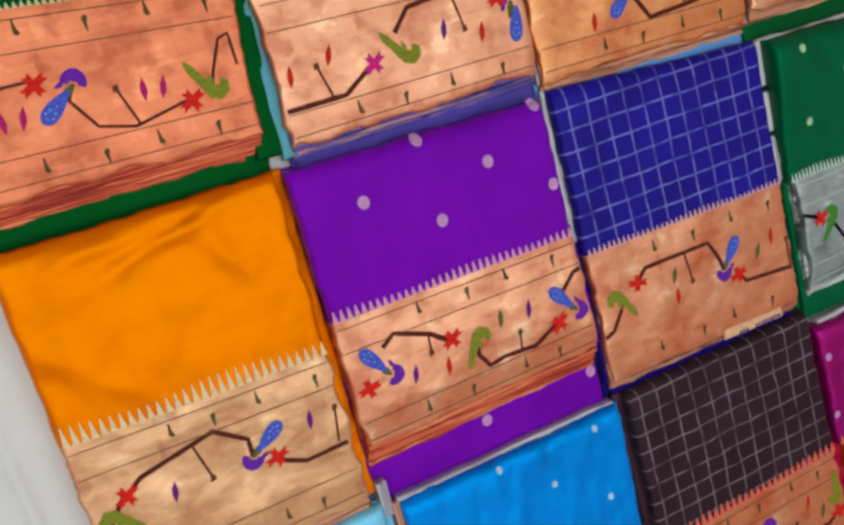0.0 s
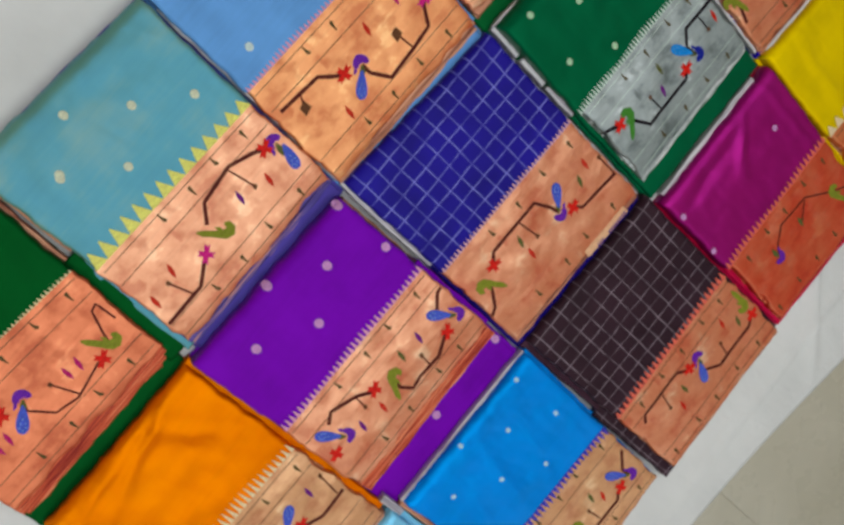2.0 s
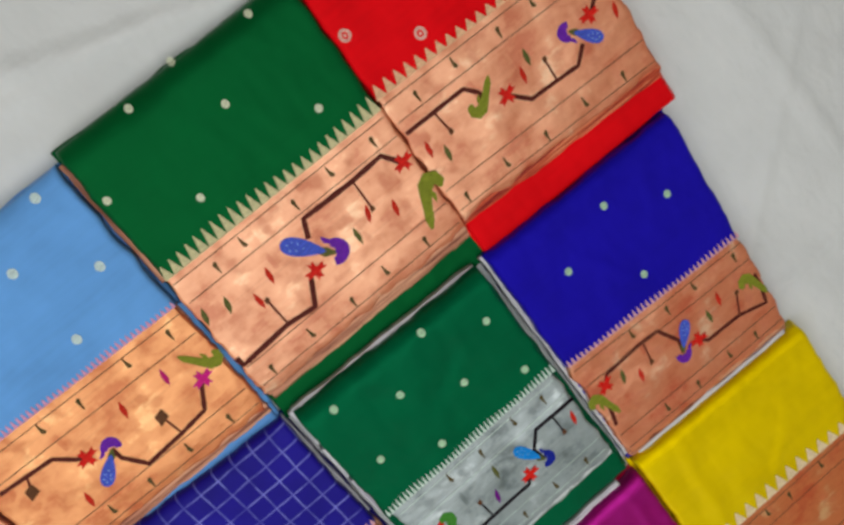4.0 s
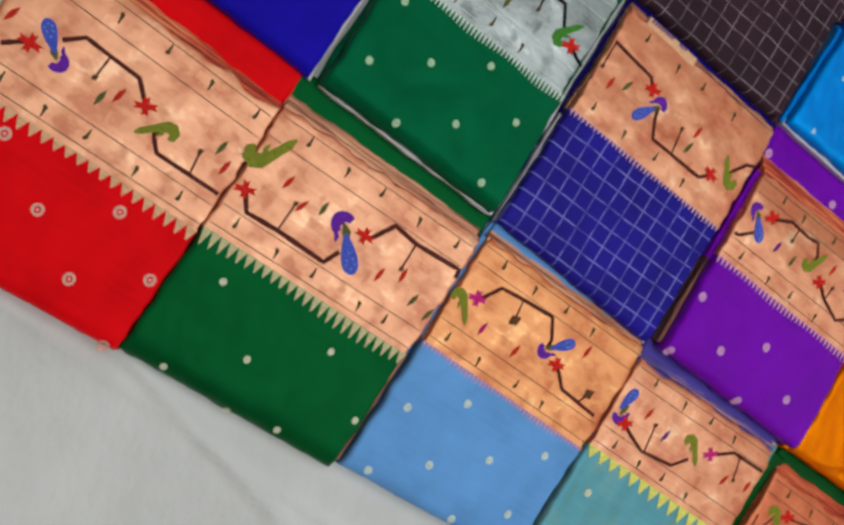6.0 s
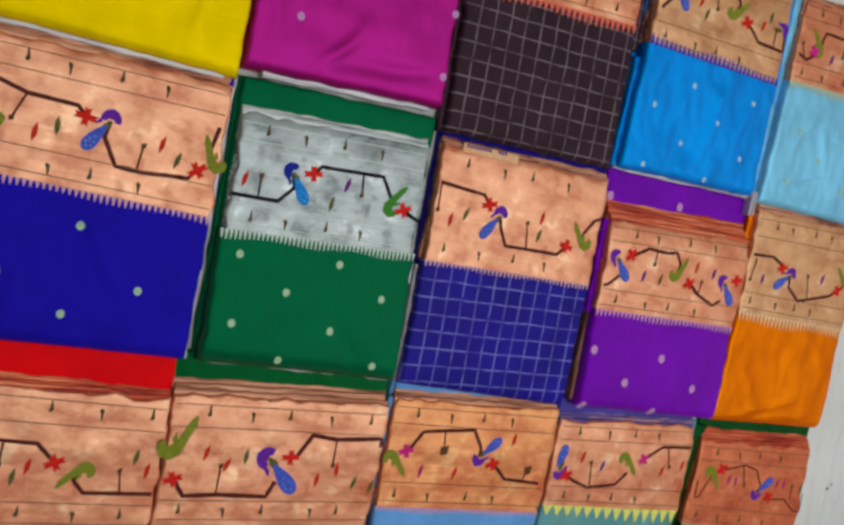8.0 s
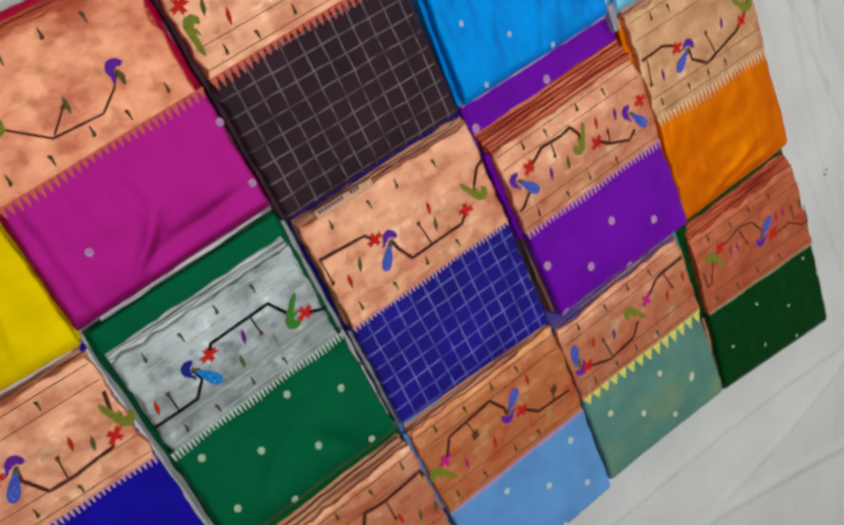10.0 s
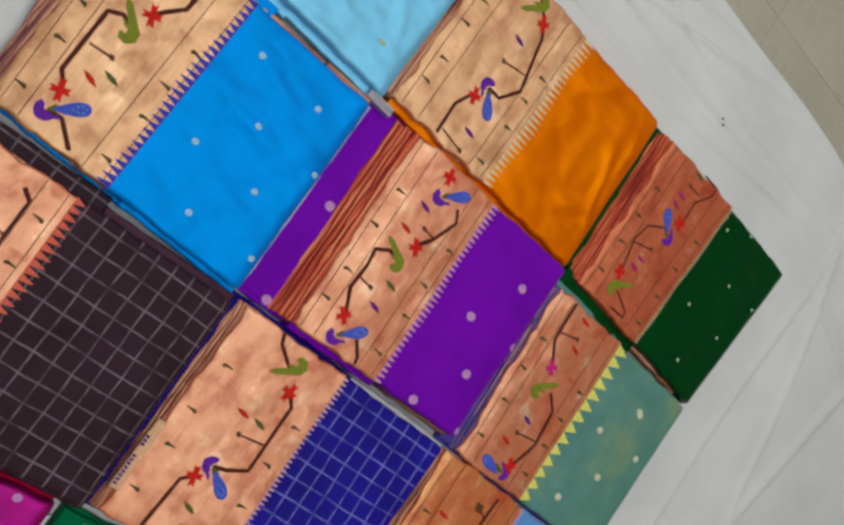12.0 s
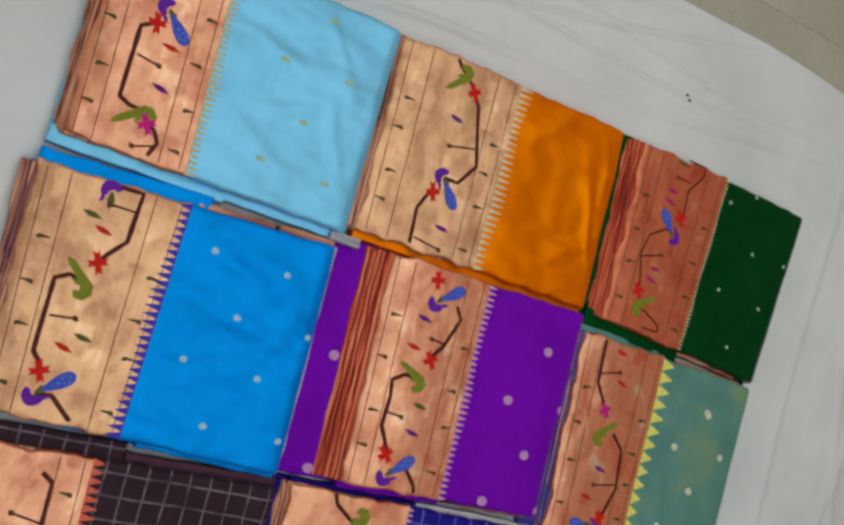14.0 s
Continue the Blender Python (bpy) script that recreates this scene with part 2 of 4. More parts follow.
def samples(length, radius, step):
    """Stations along an edge, close together where it rounds over."""
    lead = [0, 0.08 * radius, 0.25 * radius, 0.55 * radius, radius]
    n = max(2, int((length - 2 * radius) / step))
    mid = [radius + (length - 2 * radius) * i / n for i in range(1, n)]
    return [v / length for v in lead + mid + [length - v for v in reversed(lead)]]


def pad(name, corner, top, z_low, material, radius=0.005, step=0.009, ragged=0.0, seed=1.0, square=(), roll=None):
    """A soft folded sheet: four corners (near left, near right, far left, far right), a height function, rounded rims and a hem down to z_low.
    square: the sides ("near", "far") that butt against another sheet and stay unrounded."""
    a, b, c, d = (Vector(p) for p in corner)
    wide, deep = (b - a).length, (c - a).length
    ss, ts = samples(wide, min(radius, wide / 3), step), samples(deep, min(radius, deep / 3), step)
    verts, faces, nu, nv = [], [], len(ss), len(ts)
    for t in ts:
        for s in ss:
            p = a.lerp(b, s).lerp(c.lerp(d, s), t)
            x, y = p
            if ragged:
                out = wave(x, y, seed, 34) + 0.5 * wave(x, y, seed + 3, 90)
                x += ragged * out * (1 - min(1, min(s, 1 - s) * wide / 0.03)) * (1 if s > 0.5 else -1)
                if not (t < 0.5 and "near" in square) and not (t > 0.5 and "far" in square):
                    y += ragged * (wave(y, x, seed + 9, 30) + 0.5 * wave(y, x, seed + 5, 80)) * (1 - min(1, min(t, 1 - t) * deep / 0.03))
            near = 9.0 if "near" in square else t * deep * radius / (roll or radius)
            far = 9.0 if "far" in square else (1 - t) * deep
            gap = min(near, far, s * wide, (1 - s) * wide)
            z = top(x, y)
            if gap < radius:
                z -= min(radius, z - z_low) * (1 - math.sqrt(max(0.0, 1 - (1 - gap / radius) ** 2)))
            verts.append((x, y, z))
    for j in range(nv - 1):
        for i in range(nu - 1):
            k = j * nu + i
            faces.append((k, k + 1, k + nu + 1, k + nu))
    rim = [i for i in range(nu)] + [j * nu + nu - 1 for j in range(1, nv)] + [(nv - 1) * nu + i for i in range(nu - 2, -1, -1)] + [j * nu for j in range(nv - 2, 0, -1)]
    low = len(verts)
    for k in rim:
        verts.append((verts[k][0], verts[k][1], z_low))
    for i in range(len(rim)):
        j = (i + 1) % len(rim)
        faces.append((rim[j], rim[i], low + i, low + j))
    faces.append(tuple(range(low + len(rim) - 1, low - 1, -1)))
    return mesh_object(name, verts, faces, material)


def flat(name, outline, top, lift, material):
    """A woven figure lying on the cloth: its outline fanned from the middle."""
    mx, my = sum(p[0] for p in outline) / len(outline), sum(p[1] for p in outline) / len(outline)
    n = len(outline)
    pts = [(mx, my)] + [(mx + (x - mx) * 0.5, my + (y - my) * 0.5) for x, y in outline] + list(outline)
    verts = [(x, y, top(x, y) + lift) for x, y in pts]
    faces = []
    for i in range(n):
        j = (i + 1) % n
        faces += [(0, 1 + i, 1 + j), (1 + i, 1 + n + i, 1 + n + j, 1 + j)]
    return mesh_object(name, verts, faces, material)


def strip(name, line, width, top, lift, material):
    """A woven line along a polyline, mitred at its bends and frayed a little."""
    pts = []
    for (ax, ay), (bx, by) in zip(line, line[1:]):
        n = max(1, int(math.hypot(bx - ax, by - ay) / 0.008))
        pts += [Vector((ax + (bx - ax) * i / n, ay + (by - ay) * i / n)) for i in range(n)]
    pts.append(Vector(line[-1]))
    verts, faces = [], []
    for i, p in enumerate(pts):
        d = (pts[min(i + 1, len(pts) - 1)] - pts[max(i - 1, 0)]).normalized()
        side = Vector((-d.y, d.x)) * width * (0.5 + 0.12 * wave(p.x, p.y, 4, 160))
        for q in (p + side, p - side):
            verts.append((q.x, q.y, top(q.x, q.y) + lift))
        if i:
            k = 2 * i
            faces.append((k - 2, k - 1, k + 1, k))
    return mesh_object(name, verts, faces, material)


def turned(points, cx, cy, angle, size=1.0, flip=1):
    c, s = math.cos(angle) * size, math.sin(angle) * size
    return [(cx + c * x - s * y * flip, cy + s * x + c * y * flip) for x, y in points]


def drop_outline():
    """A teardrop, blunt at its far end."""
    out = []
    for i in range(20):
        a = 2 * math.pi * i / 20
        out.append((0.004 + 0.023 * math.cos(a), 0.0118 * math.sin(a) * (0.35 + 0.65 * (1 + math.cos(a)) / 2) * 1.1))
    return out


def cross_outline(long=0.0138, arm=0.0027):
    """A four-armed flower, its arms forked at the ends."""
    out = []
    for i in range(4):
        a, reach = math.pi / 2 * i, long if i % 2 == 0 else long * 0.82
        for x, y in ((reach, -arm * 1.35), (reach * 0.74, 0.0), (reach, arm * 1.35), (arm * 1.25, arm * 1.25)):
            out.append((x * math.cos(a) - y * math.sin(a), x * math.sin(a) + y * math.cos(a)))
    return out


def leaf_outline():
    return [(-0.012, 0), (-0.004, 0.0028), (0.003, 0.0034), (0.012, 0), (0.004, -0.0028), (-0.003, -0.0034)]


def comma_outline():
    return [(-0.0025, -0.003), (0, -0.0045), (0.0028, -0.002), (0.0022, 0.002), (0.0012, 0.009), (0.0, 0.009), (-0.0008, 0.002)]


def swoosh(name, bands, cx, cy, angle, size, flip, top, lift, material):
    """A woven figure of one or more tapering bands: each a row of (x, y, width)."""
    verts, faces = [], []
    for n, band in enumerate(bands):
        xy = turned([(x, y) for x, y, w in band], cx, cy, angle, size, flip)
        for i, (x, y) in enumerate(xy):
            ux, uy = xy[min(i + 1, len(xy) - 1)][0] - xy[max(i - 1, 0)][0], xy[min(i + 1, len(xy) - 1)][1] - xy[max(i - 1, 0)][1]
            d = math.hypot(ux, uy) or 1
            w = band[i][2] * size / 2
            for k in (1, 0, -1):
                px, py = x - uy / d * w * k, y + ux / d * w * k
                verts.append((px, py, top(px, py) + lift + 0.0002 * n))
            if i:
                b = len(verts) - 6
                faces += [(b, b + 1, b + 4, b + 3), (b + 1, b + 2, b + 5, b + 4)]
    return mesh_object(name, verts, faces, material)


def arc(r, a0, a1, w0, wm, w1, n=12, cx=0.0, cy=0.0):
    out = []
    for i in range(n + 1):
        k = i / n
        a = math.radians(a0 + (a1 - a0) * k)
        w = w0 + (wm - w0) * min(1, 2 * k) + (w1 - wm) * max(0, 2 * k - 1)
        out.append((cx + r * math.cos(a), cy + r * math.sin(a), w))
    return out


CURL = [arc(0.0095, 0, 195, 0.008, 0.0155, 0.008), [(-0.011, -0.001, 0.004), (-0.013, -0.006, 0.0055), (-0.017, -0.010, 0.002)]]
SPRIG = [[(0.046, 0.001, 0.003), (0.036, 0.0, 0.010), (0.022, 0.0, 0.0105), (0.008, 0.0, 0.013), (-0.001, 0.001, 0.017), (-0.007, 0.006, 0.019), (-0.008, 0.013, 0.015), (-0.003, 0.018, 0.011), (0.003, 0.018, 0.004)],
         [(0.004, 0.004, 0.003), (0.010, 0.009, 0.006), (0.018, 0.011, 0.001)]]
MOTIFS = dict(s=("flower_motif", "flower", 0.0017), x=("flower_motif", "flower_pink", 0.0017), o=("sprig_motif", "olive", 0.0010), e=("sprig_motif", "leafgreen", 0.0010),
              r=("leaf_motif", "leaf_red", 0.0008), g=("leaf_motif", "leaf_green", 0.0008), m=("leaf_motif", "leaf_pink", 0.0008), u=("leaf_motif", "leaf_violet", 0.0008),
              p=("curl_motif", "curl", 0.0011), d=("drop_motif", "drop", 0.0014), c=("drop_motif", "drop_cyan", 0.0014))
LOW = 0.0075  # the sheet's surface under the cloths


def saree(label, left, right, y0, y1, y2, y3, body, pallu, height=0.038, tail=None, folds="fold_copper", teeth=("tri", 24, 0.02, "tooth_copper"),
          vines=(), twigs=(), motifs=(), dots=(), dot=("dot_cream", 0.0052), rims=(), inset=(0.0, 0.0), vine="vine", wide=0.0062, lines="line",
          crease=1.0, seed=1.0, leafdir=1.35, bow=0.0, steps=3, spread=0.013, ridges=(), bars=False, rise=0.006, figure=1.0, hand=1, bud=1.0, roll=0.018, fall=0.013, rings=False, sink=0.016):
    """One folded saree. left, right: x of the sides at the near and far end; y0: near fold, y1: start of the woven end piece, y2: its far edge, y3: far edge
    of the under fold, each at the left and the right side. Figures are in centimetres from the left end of y1."""
    ox, oy = (left[0] + right[0]) / 2, sum(y0) / 2
    thing = new("saree")
    thing.empty_display_size = 0.05
    thing.location = (ox, oy, LOW)
    ax, ay = (left[0] + left[1]) / 2, sum(y1) / 2

    def at(s, y):
        """The point a share s across at the line y (a left and a right value)."""
        yy = y[0] + (y[1] - y[0]) * s
        k = (yy - y0[0]) / (y2[0] - y0[0])
        lx, rx = left[0] + (left[1] - left[0]) * k, right[0] + (right[1] - right[0]) * k
        return lx + (rx - lx) * s, yy

    def top(x, y):
        z = height + crease * (0.0022 * wave(x, y, seed, 7) + 0.0009 * wave(x, y * 1.4, seed + 2, 21))
        k = max(0.0, min(1.0, (y - y0[0]) / max(0.01, y2[0] - y0[0])))
        z += 0.004 * math.sin(math.pi * k) - 0.003 * max(0.0, (y - y2[0] + 0.05) / 0.05) ** 2
        z += rise * (1 - max(0.0, min(1.0, (y - y0[0]) / (y1[0] - y0[0])))) ** 1.5
        for rx, ry, a, long, amp, w in ridges:
            dx, dy = x - ax - rx / 100, y - ay - ry / 100
            u, v = dx * math.cos(a) + dy * math.sin(a), -dx * math.sin(a) + dy * math.cos(a) + 0.012 * wave(x, y, rx, 14)
            z += amp * math.exp(-((v / w) ** 2) - (u / long * 100) ** 2)
        return z + bow * math.sin(3.0 * math.pi * k) * 0.5

    def rolled(x, y):
        """The top surface with its near edge rolling down over the fold."""
        s = min(1.0, max(0.0, (x - left[0]) / (right[0] - left[0])))
        d = max(0.0, y - y0[0] - (y0[1] - y0[0]) * s)
        return top(x, y) - (fall * (1 - math.sqrt(max(0.0, 1 - (1 - d / roll) ** 2))) if d < roll else 0.0)

    def own(ob, parent=thing, text=""):
        if parent is thing:
            for v in ob.data.vertices:
                v.co -= thing.location
            ob.parent = thing
        else:
            for v in ob.data.vertices:
                v.co -= thing.location
            ob.parent = parent
        return tagged(ob, text) if text else ob

    under = tail or body
    mid = height - sink
    own(pad("under_fold", [at(0.006, (y0[0] + 0.006, y0[1] + 0.006)), at(0.994, (y0[0] + 0.006, y0[1] + 0.006)), at(0.0, y3), at(1.0, y3)],
            lambda x, y: mid + 0.0012 * wave(x, y, seed + 6, 12), LOW, under, 0.006, 0.014, 0.002, seed + 4))
    # added low slab fills the gaps with cloth colour, standing in for their shade
    own(pad("gap_fill_fold", [at(-0.016, (y0[0] - 0.001, y0[1] - 0.001)), at(1.016, (y0[0] - 0.001, y0[1] - 0.001)), at(-0.014, y3), at(1.014, y3)],
            lambda x, y: LOW + 0.008 + 0.0012 * wave(x, y, seed + 5, 15), LOW - 0.003, under, 0.004, 0.02, 0.003, seed + 2))
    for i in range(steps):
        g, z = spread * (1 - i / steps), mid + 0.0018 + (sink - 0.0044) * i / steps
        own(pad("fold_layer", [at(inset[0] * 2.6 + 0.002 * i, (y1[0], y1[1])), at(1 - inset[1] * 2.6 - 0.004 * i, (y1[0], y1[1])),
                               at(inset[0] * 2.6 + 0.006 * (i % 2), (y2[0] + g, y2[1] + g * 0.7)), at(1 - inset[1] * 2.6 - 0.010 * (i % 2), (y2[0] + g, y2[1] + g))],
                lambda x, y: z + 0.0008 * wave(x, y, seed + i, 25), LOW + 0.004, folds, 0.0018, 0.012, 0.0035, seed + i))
    cloth = own(pad("body_cloth", [at(0, y0), at(1, y0), at(0, y1), at(1, y1)], rolled, LOW + 0.004, body, 0.007, 0.006, 0.0030, seed, ("far",), 0.0005))
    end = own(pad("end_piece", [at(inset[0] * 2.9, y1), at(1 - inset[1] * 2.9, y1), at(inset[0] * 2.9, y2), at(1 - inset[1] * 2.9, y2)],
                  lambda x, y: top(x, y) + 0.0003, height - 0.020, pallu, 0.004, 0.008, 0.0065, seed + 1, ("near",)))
    # toothed edge of the end piece, running into the body
    style, count, length, colour = teeth
    verts, faces = [], []
    for i in range(count):
        s0, w = (i + 0.02) / count, (0.98 if style == "tri" else 0.78) / count
        if style == "up":
            w = 0.98 / count
        way = 1 if style == "up" else -1
        reach = length * (1 + 0.18 * math.sin(i * 12.9 + seed))
        base = (y1[0] - way * 0.001, y1[1] - way * 0.001)
        p, q = at(s0, base), at(s0 + w, base)
        r, r2 = at(s0 + w * (0.46 if style != "comb" else 0.4), base), at(s0 + w * (0.54 if style != "comb" else 0.6), base)
        k = len(verts)
        for (x, y), dy in ((p, 0), (q, 0), (r2, way * reach), (r, way * reach)):
            verts.append((x, y + dy, top(x, y + dy) + 0.0009))
        faces.append((k, k + 1, k + 2, k + 3))
    own(mesh_object("toothed_edge", verts, faces, colour, False), end)
    # thin woven lines and small figures in the margins
    deep = (y2[0] + y2[1]) / 2 - (y1[0] + y1[1]) / 2
    if lines:
        for k in (0.06, 0.235, 0.78, 0.93) if deep < 0.2 else (0.05, 0.2, 0.76, 0.93):
            yy = (y1[0] + (y2[0] - y1[0]) * k, y1[1] + (y2[1] - y1[1]) * k)
            own(strip("margin_line", [at(0.012 + inset[0] * 2.9, yy), at(0.5, yy), at(0.988 - inset[1] * 2.9, yy)], 0.0013, top, 0.0008, lines), end)
    for k in (0.12, 0.87):
        for i in range(4 + (count % 2)):
            s = 0.1 + 0.8 * (i + 0.3 * wave(i, k, seed, 3) + (0.25 if k > 0.5 else 0)) / 4.2
            if s < 0.95:
                yy = (y1[0] + (y2[0] - y1[0]) * k, y1[1] + (y2[1] - y1[1]) * k)
                x, y = at(s, yy)
                own(flat("comma_motif", turned(comma_outline(), x, y, 0.15 * wave(x, y, 3, 9), 1.3, -1 if i % 2 else 1), top, 0.0010, "comma"), end)
    def inside(x, y, m):
        """A place in centimetres, kept a margin m inside the end piece."""
        x, y = ax + x / 100, ay + y / 100
        return min(max(x, left[1] + m), right[1] - m), min(max(y, max(y1) + 0.006), min(y2) - m * 0.5)

    for line in vines:
        line = list(line)
        for tip in (0, -1):
            near = min(((math.hypot(x - line[tip][0], y - line[tip][1]), x, y) for k, x, y, *way in motifs if k in "psxoe"), default=(9, 0, 0))
            if 0.2 < near[0] < 2.6:
                line.insert(0 if tip == 0 else len(line), near[1:])
        own(strip("vine", [inside(x, y, 0.004) for x, y in line], wide, top, 0.0007, vine), end)
    for line in twigs:
        pts = [inside(x, y, 0.006) for x, y in line]
        own(strip("twig", pts, 0.0030, top, 0.0009, vine), end)
        own(flat("bud_motif", turned([(-0.005, 0), (0, 0.0045), (0.006, 0), (0, -0.004)], pts[-1][0], pts[-1][1], 0.9, bud), top, 0.0013, "bud"), end)
    curls = [(x, y) for k, x, y, *way in motifs if k == "p"]
    drops = [(x, y) for k, x, y, *way in motifs if k in "dc"]
    for k, x, y, *way in motifs:
        name, mat, lift = MOTIFS[k]
        px, py = inside(x, y, 0.014 if k in "pdcsxoe" else 0.005)
        if k == "p":
            near = min(drops, key=lambda q: (q[0] - x) ** 2 + (q[1] - y) ** 2, default=(x, y - 3))
            a = math.atan2(near[1] - y, near[0] - x)
            mat = "curl_blue" if "c" in [q[0] for q in motifs] else mat
            own(swoosh(name, CURL, px, py, a + math.pi / 2 + 0.35, figure, hand, top, lift, mat), end)
            own(swoosh("leaf_motif", [[(-0.010, 0, 0.003), (0, 0.001, 0.010), (0.012, 0, 0.004)]], px + 0.010 * math.cos(a), py + 0.010 * math.sin(a), a, figure, 1, top, lift + 0.0002, "leaf_green"), end)
            continue
        if k in "oe":
            own(swoosh(name, SPRIG, px, py, way[0], figure * 0.95, way[1], top, lift, mat), end)
            continue
        if k in "dc":
            near = min(curls, key=lambda q: (q[0] - x) ** 2 + (q[1] - y) ** 2, default=(x, y + 3))
            a = math.atan2(y - near[1], x - near[0])
            far = math.hypot(x - near[0], y - near[1]) - 2.7 * figure
            if far > 0 and curls:
                px, py = px - far / 100 * math.cos(a), py - far / 100 * math.sin(a)
            shape = turned(drop_outline(), px, py, a, figure)
        elif k in "sx":
            shape = turned(cross_outline(), px, py, 0.25 + 0.8 * wave(x, y, 2, 1), 1.2)
        else:
            shape = turned(leaf_outline(), px, py, leafdir + 0.3 * wave(x, y, 1, 1), 1.15)
        own(flat(name, shape, top, lift, mat), end)
        if k in "dc":
            spots = turned([(0.010, 0.0035), (0.010, -0.0035), (0.016, 0.0045), (0.016, -0.0045), (0.020, 0.0), (0.003, 0.0)], px, py, a, figure)
            verts, faces = [], []
            for qx, qy in spots:
                faces.append(tuple(range(len(verts), len(verts) + 6)))
                verts += [(qx + 0.0009 * math.cos(i), qy + 0.0009 * math.sin(i), top(qx, qy) + lift + 0.0005) for i in (math.pi / 3 * n for n in range(6))]
            own(mesh_object("drop_specks", verts, faces, "dot_sky", False), end)
    colour, size, *tall = dot
    tall = tall[0] if tall else 1.12
    for x, y in dots:
        px, py = ax + x / 100, ay + y / 100
        on_top = py < max(y1) + 0.01
        surface = rolled if on_top else (lambda x, y: mid + 0.0012 * wave(x, y, seed + 6, 12))
        ring = [(px + size * math.cos(math.pi * i / 6) * (1 + 0.1 * wave(i, px, py, 2)), py + size * tall * math.sin(math.pi * i / 6)) for i in range(12)]
        if rings:
            own(strip("woven_ring", [(px + (qx - px) * 0.75, py + (qy - py) * 0.75) for qx, qy in ring + ring[:1]], size * 0.52, surface, 0.0010, colour), cloth)
            ring = [(px + (qx - px) * 0.26, py + (qy - py) * 0.26) for qx, qy in ring]
        own(flat("woven_dot", ring, surface, 0.0010, colour), cloth)
    if bars:
        (xa, ya), (xb, yb) = at(0.10, (y2[0] + 0.006, y2[1] + 0.006)), at(0.42, (y2[0] + 0.004, y2[1] + 0.004))
        selvage = own(pad("selvage", [(xa, ya - 0.012), (xb, yb - 0.012), (xa, ya + 0.004), (xb, yb + 0.004)], lambda x, y: height - 0.001, mid, "tooth_copper", 0.002, 0.012, 0.001, seed))
        for i in range(13):
            if i in (8, 9):
                continue
            x = xa + 0.006 + 0.0062 * i
            own(flat("printed_bar", [(x, ya - 0.004), (x + 0.004, ya - 0.004), (x + 0.004, ya + 0.002), (x, ya + 0.002)], lambda x, y: height - 0.001, 0.0006, "ink"), selvage)
    # folded layers that show along the sides and under the near edge
    for side, k0, k1, width, colour in rims:
        lo, hi = [(y0[i] + (y2[i] - y0[i]) * k0) for i in (0, 1)], [(y0[i] + (y2[i] - y0[i]) * k1) for i in (0, 1)]
        z = height - 0.013
        if side == "L":
            (xa, ya), (xb, yb) = at(0, lo), at(0, hi)
            quad = [(xa - width, ya), (xa + 0.010, ya), (xb - width, yb), (xb + 0.010, yb)]
        elif side == "R":
            (xa, ya), (xb, yb) = at(1, lo), at(1, hi)
            quad = [(xa - 0.010, ya), (xa + width, ya), (xb - 0.010, yb), (xb + width, yb)]
        else:
            (xa, ya), (xb, yb) = at(k0, y0), at(k1, y0)
            quad = [(xa, ya - width), (xb, yb - width), (xa, ya + 0.01), (xb, yb + 0.01)]
            z = height - 0.011
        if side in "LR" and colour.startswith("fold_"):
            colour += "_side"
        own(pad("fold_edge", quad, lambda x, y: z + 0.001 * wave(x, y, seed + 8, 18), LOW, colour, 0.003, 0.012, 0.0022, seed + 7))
    return tagged(thing, label, "saree", "folded sarees on the sheet")


# ---- the setting ----
def box(name, lo, hi, material, label):
    x0, y0, z0 = lo
    x1, y1, z1 = hi
    v = [(x0, y0, z0), (x1, y0, z0), (x1, y1, z0), (x0, y1, z0), (x0, y0, z1), (x1, y0, z1), (x1, y1, z1), (x0, y1, z1)]
    f = [(3, 2, 1, 0), (4, 5, 6, 7), (0, 1, 5, 4), (1, 2, 6, 5), (2, 3, 7, 6), (3, 0, 4, 7)]
    return tagged(mesh_object(name, v, f, material, False), label, name.split("_")[0], kind="structure")


floor = box("floor", (-3.2, -3.0, -0.1), (3.0, 3.0, -0.0014), "grout", "beige tiled floor with thin grey joints")
box("wall_north", (-3.2, 3.0, -0.1), (3.0, 3.15, 2.8), "wall", "plain pale plastered wall of the room")
box("wall_south", (-3.2, -3.15, -0.1), (3.0, -3.0, 2.8), "wall", "plain pale plastered wall of the room")
box("wall_east", (3.0, -3.15, -0.1), (3.15, 3.15, 2.8), "wall", "plain pale plastered wall of the room")
box("wall_west", (-3.35, -3.15, -0.1), (-3.2, 3.15, 2.8), "wall", "plain pale plastered wall of the room")
box("ceiling", (-3.35, -3.15, 2.8), (3.15, 3.15, 2.95), "ceiling", "plain white ceiling of the room")


def sheet_height(x, y):
    z = 0.0042 + 0.0022 * wave(x, y, 11, 2.3) + 0.0016 * wave(x * 0.6 + y * 0.5, y - x * 0.4, 12, 6.5)
    for a, off, amp, w in SHEET_CREASES:
        d = x * math.cos(a) + y * math.sin(a) - off + 0.06 * wave(x, y, 13 + off, 1.6)
        z += 2.2 * amp * math.exp(-((d / w) ** 2)) * max(0.0, 0.45 + 0.9 * wave(x, y, 17 + off, 1.5))
    return z


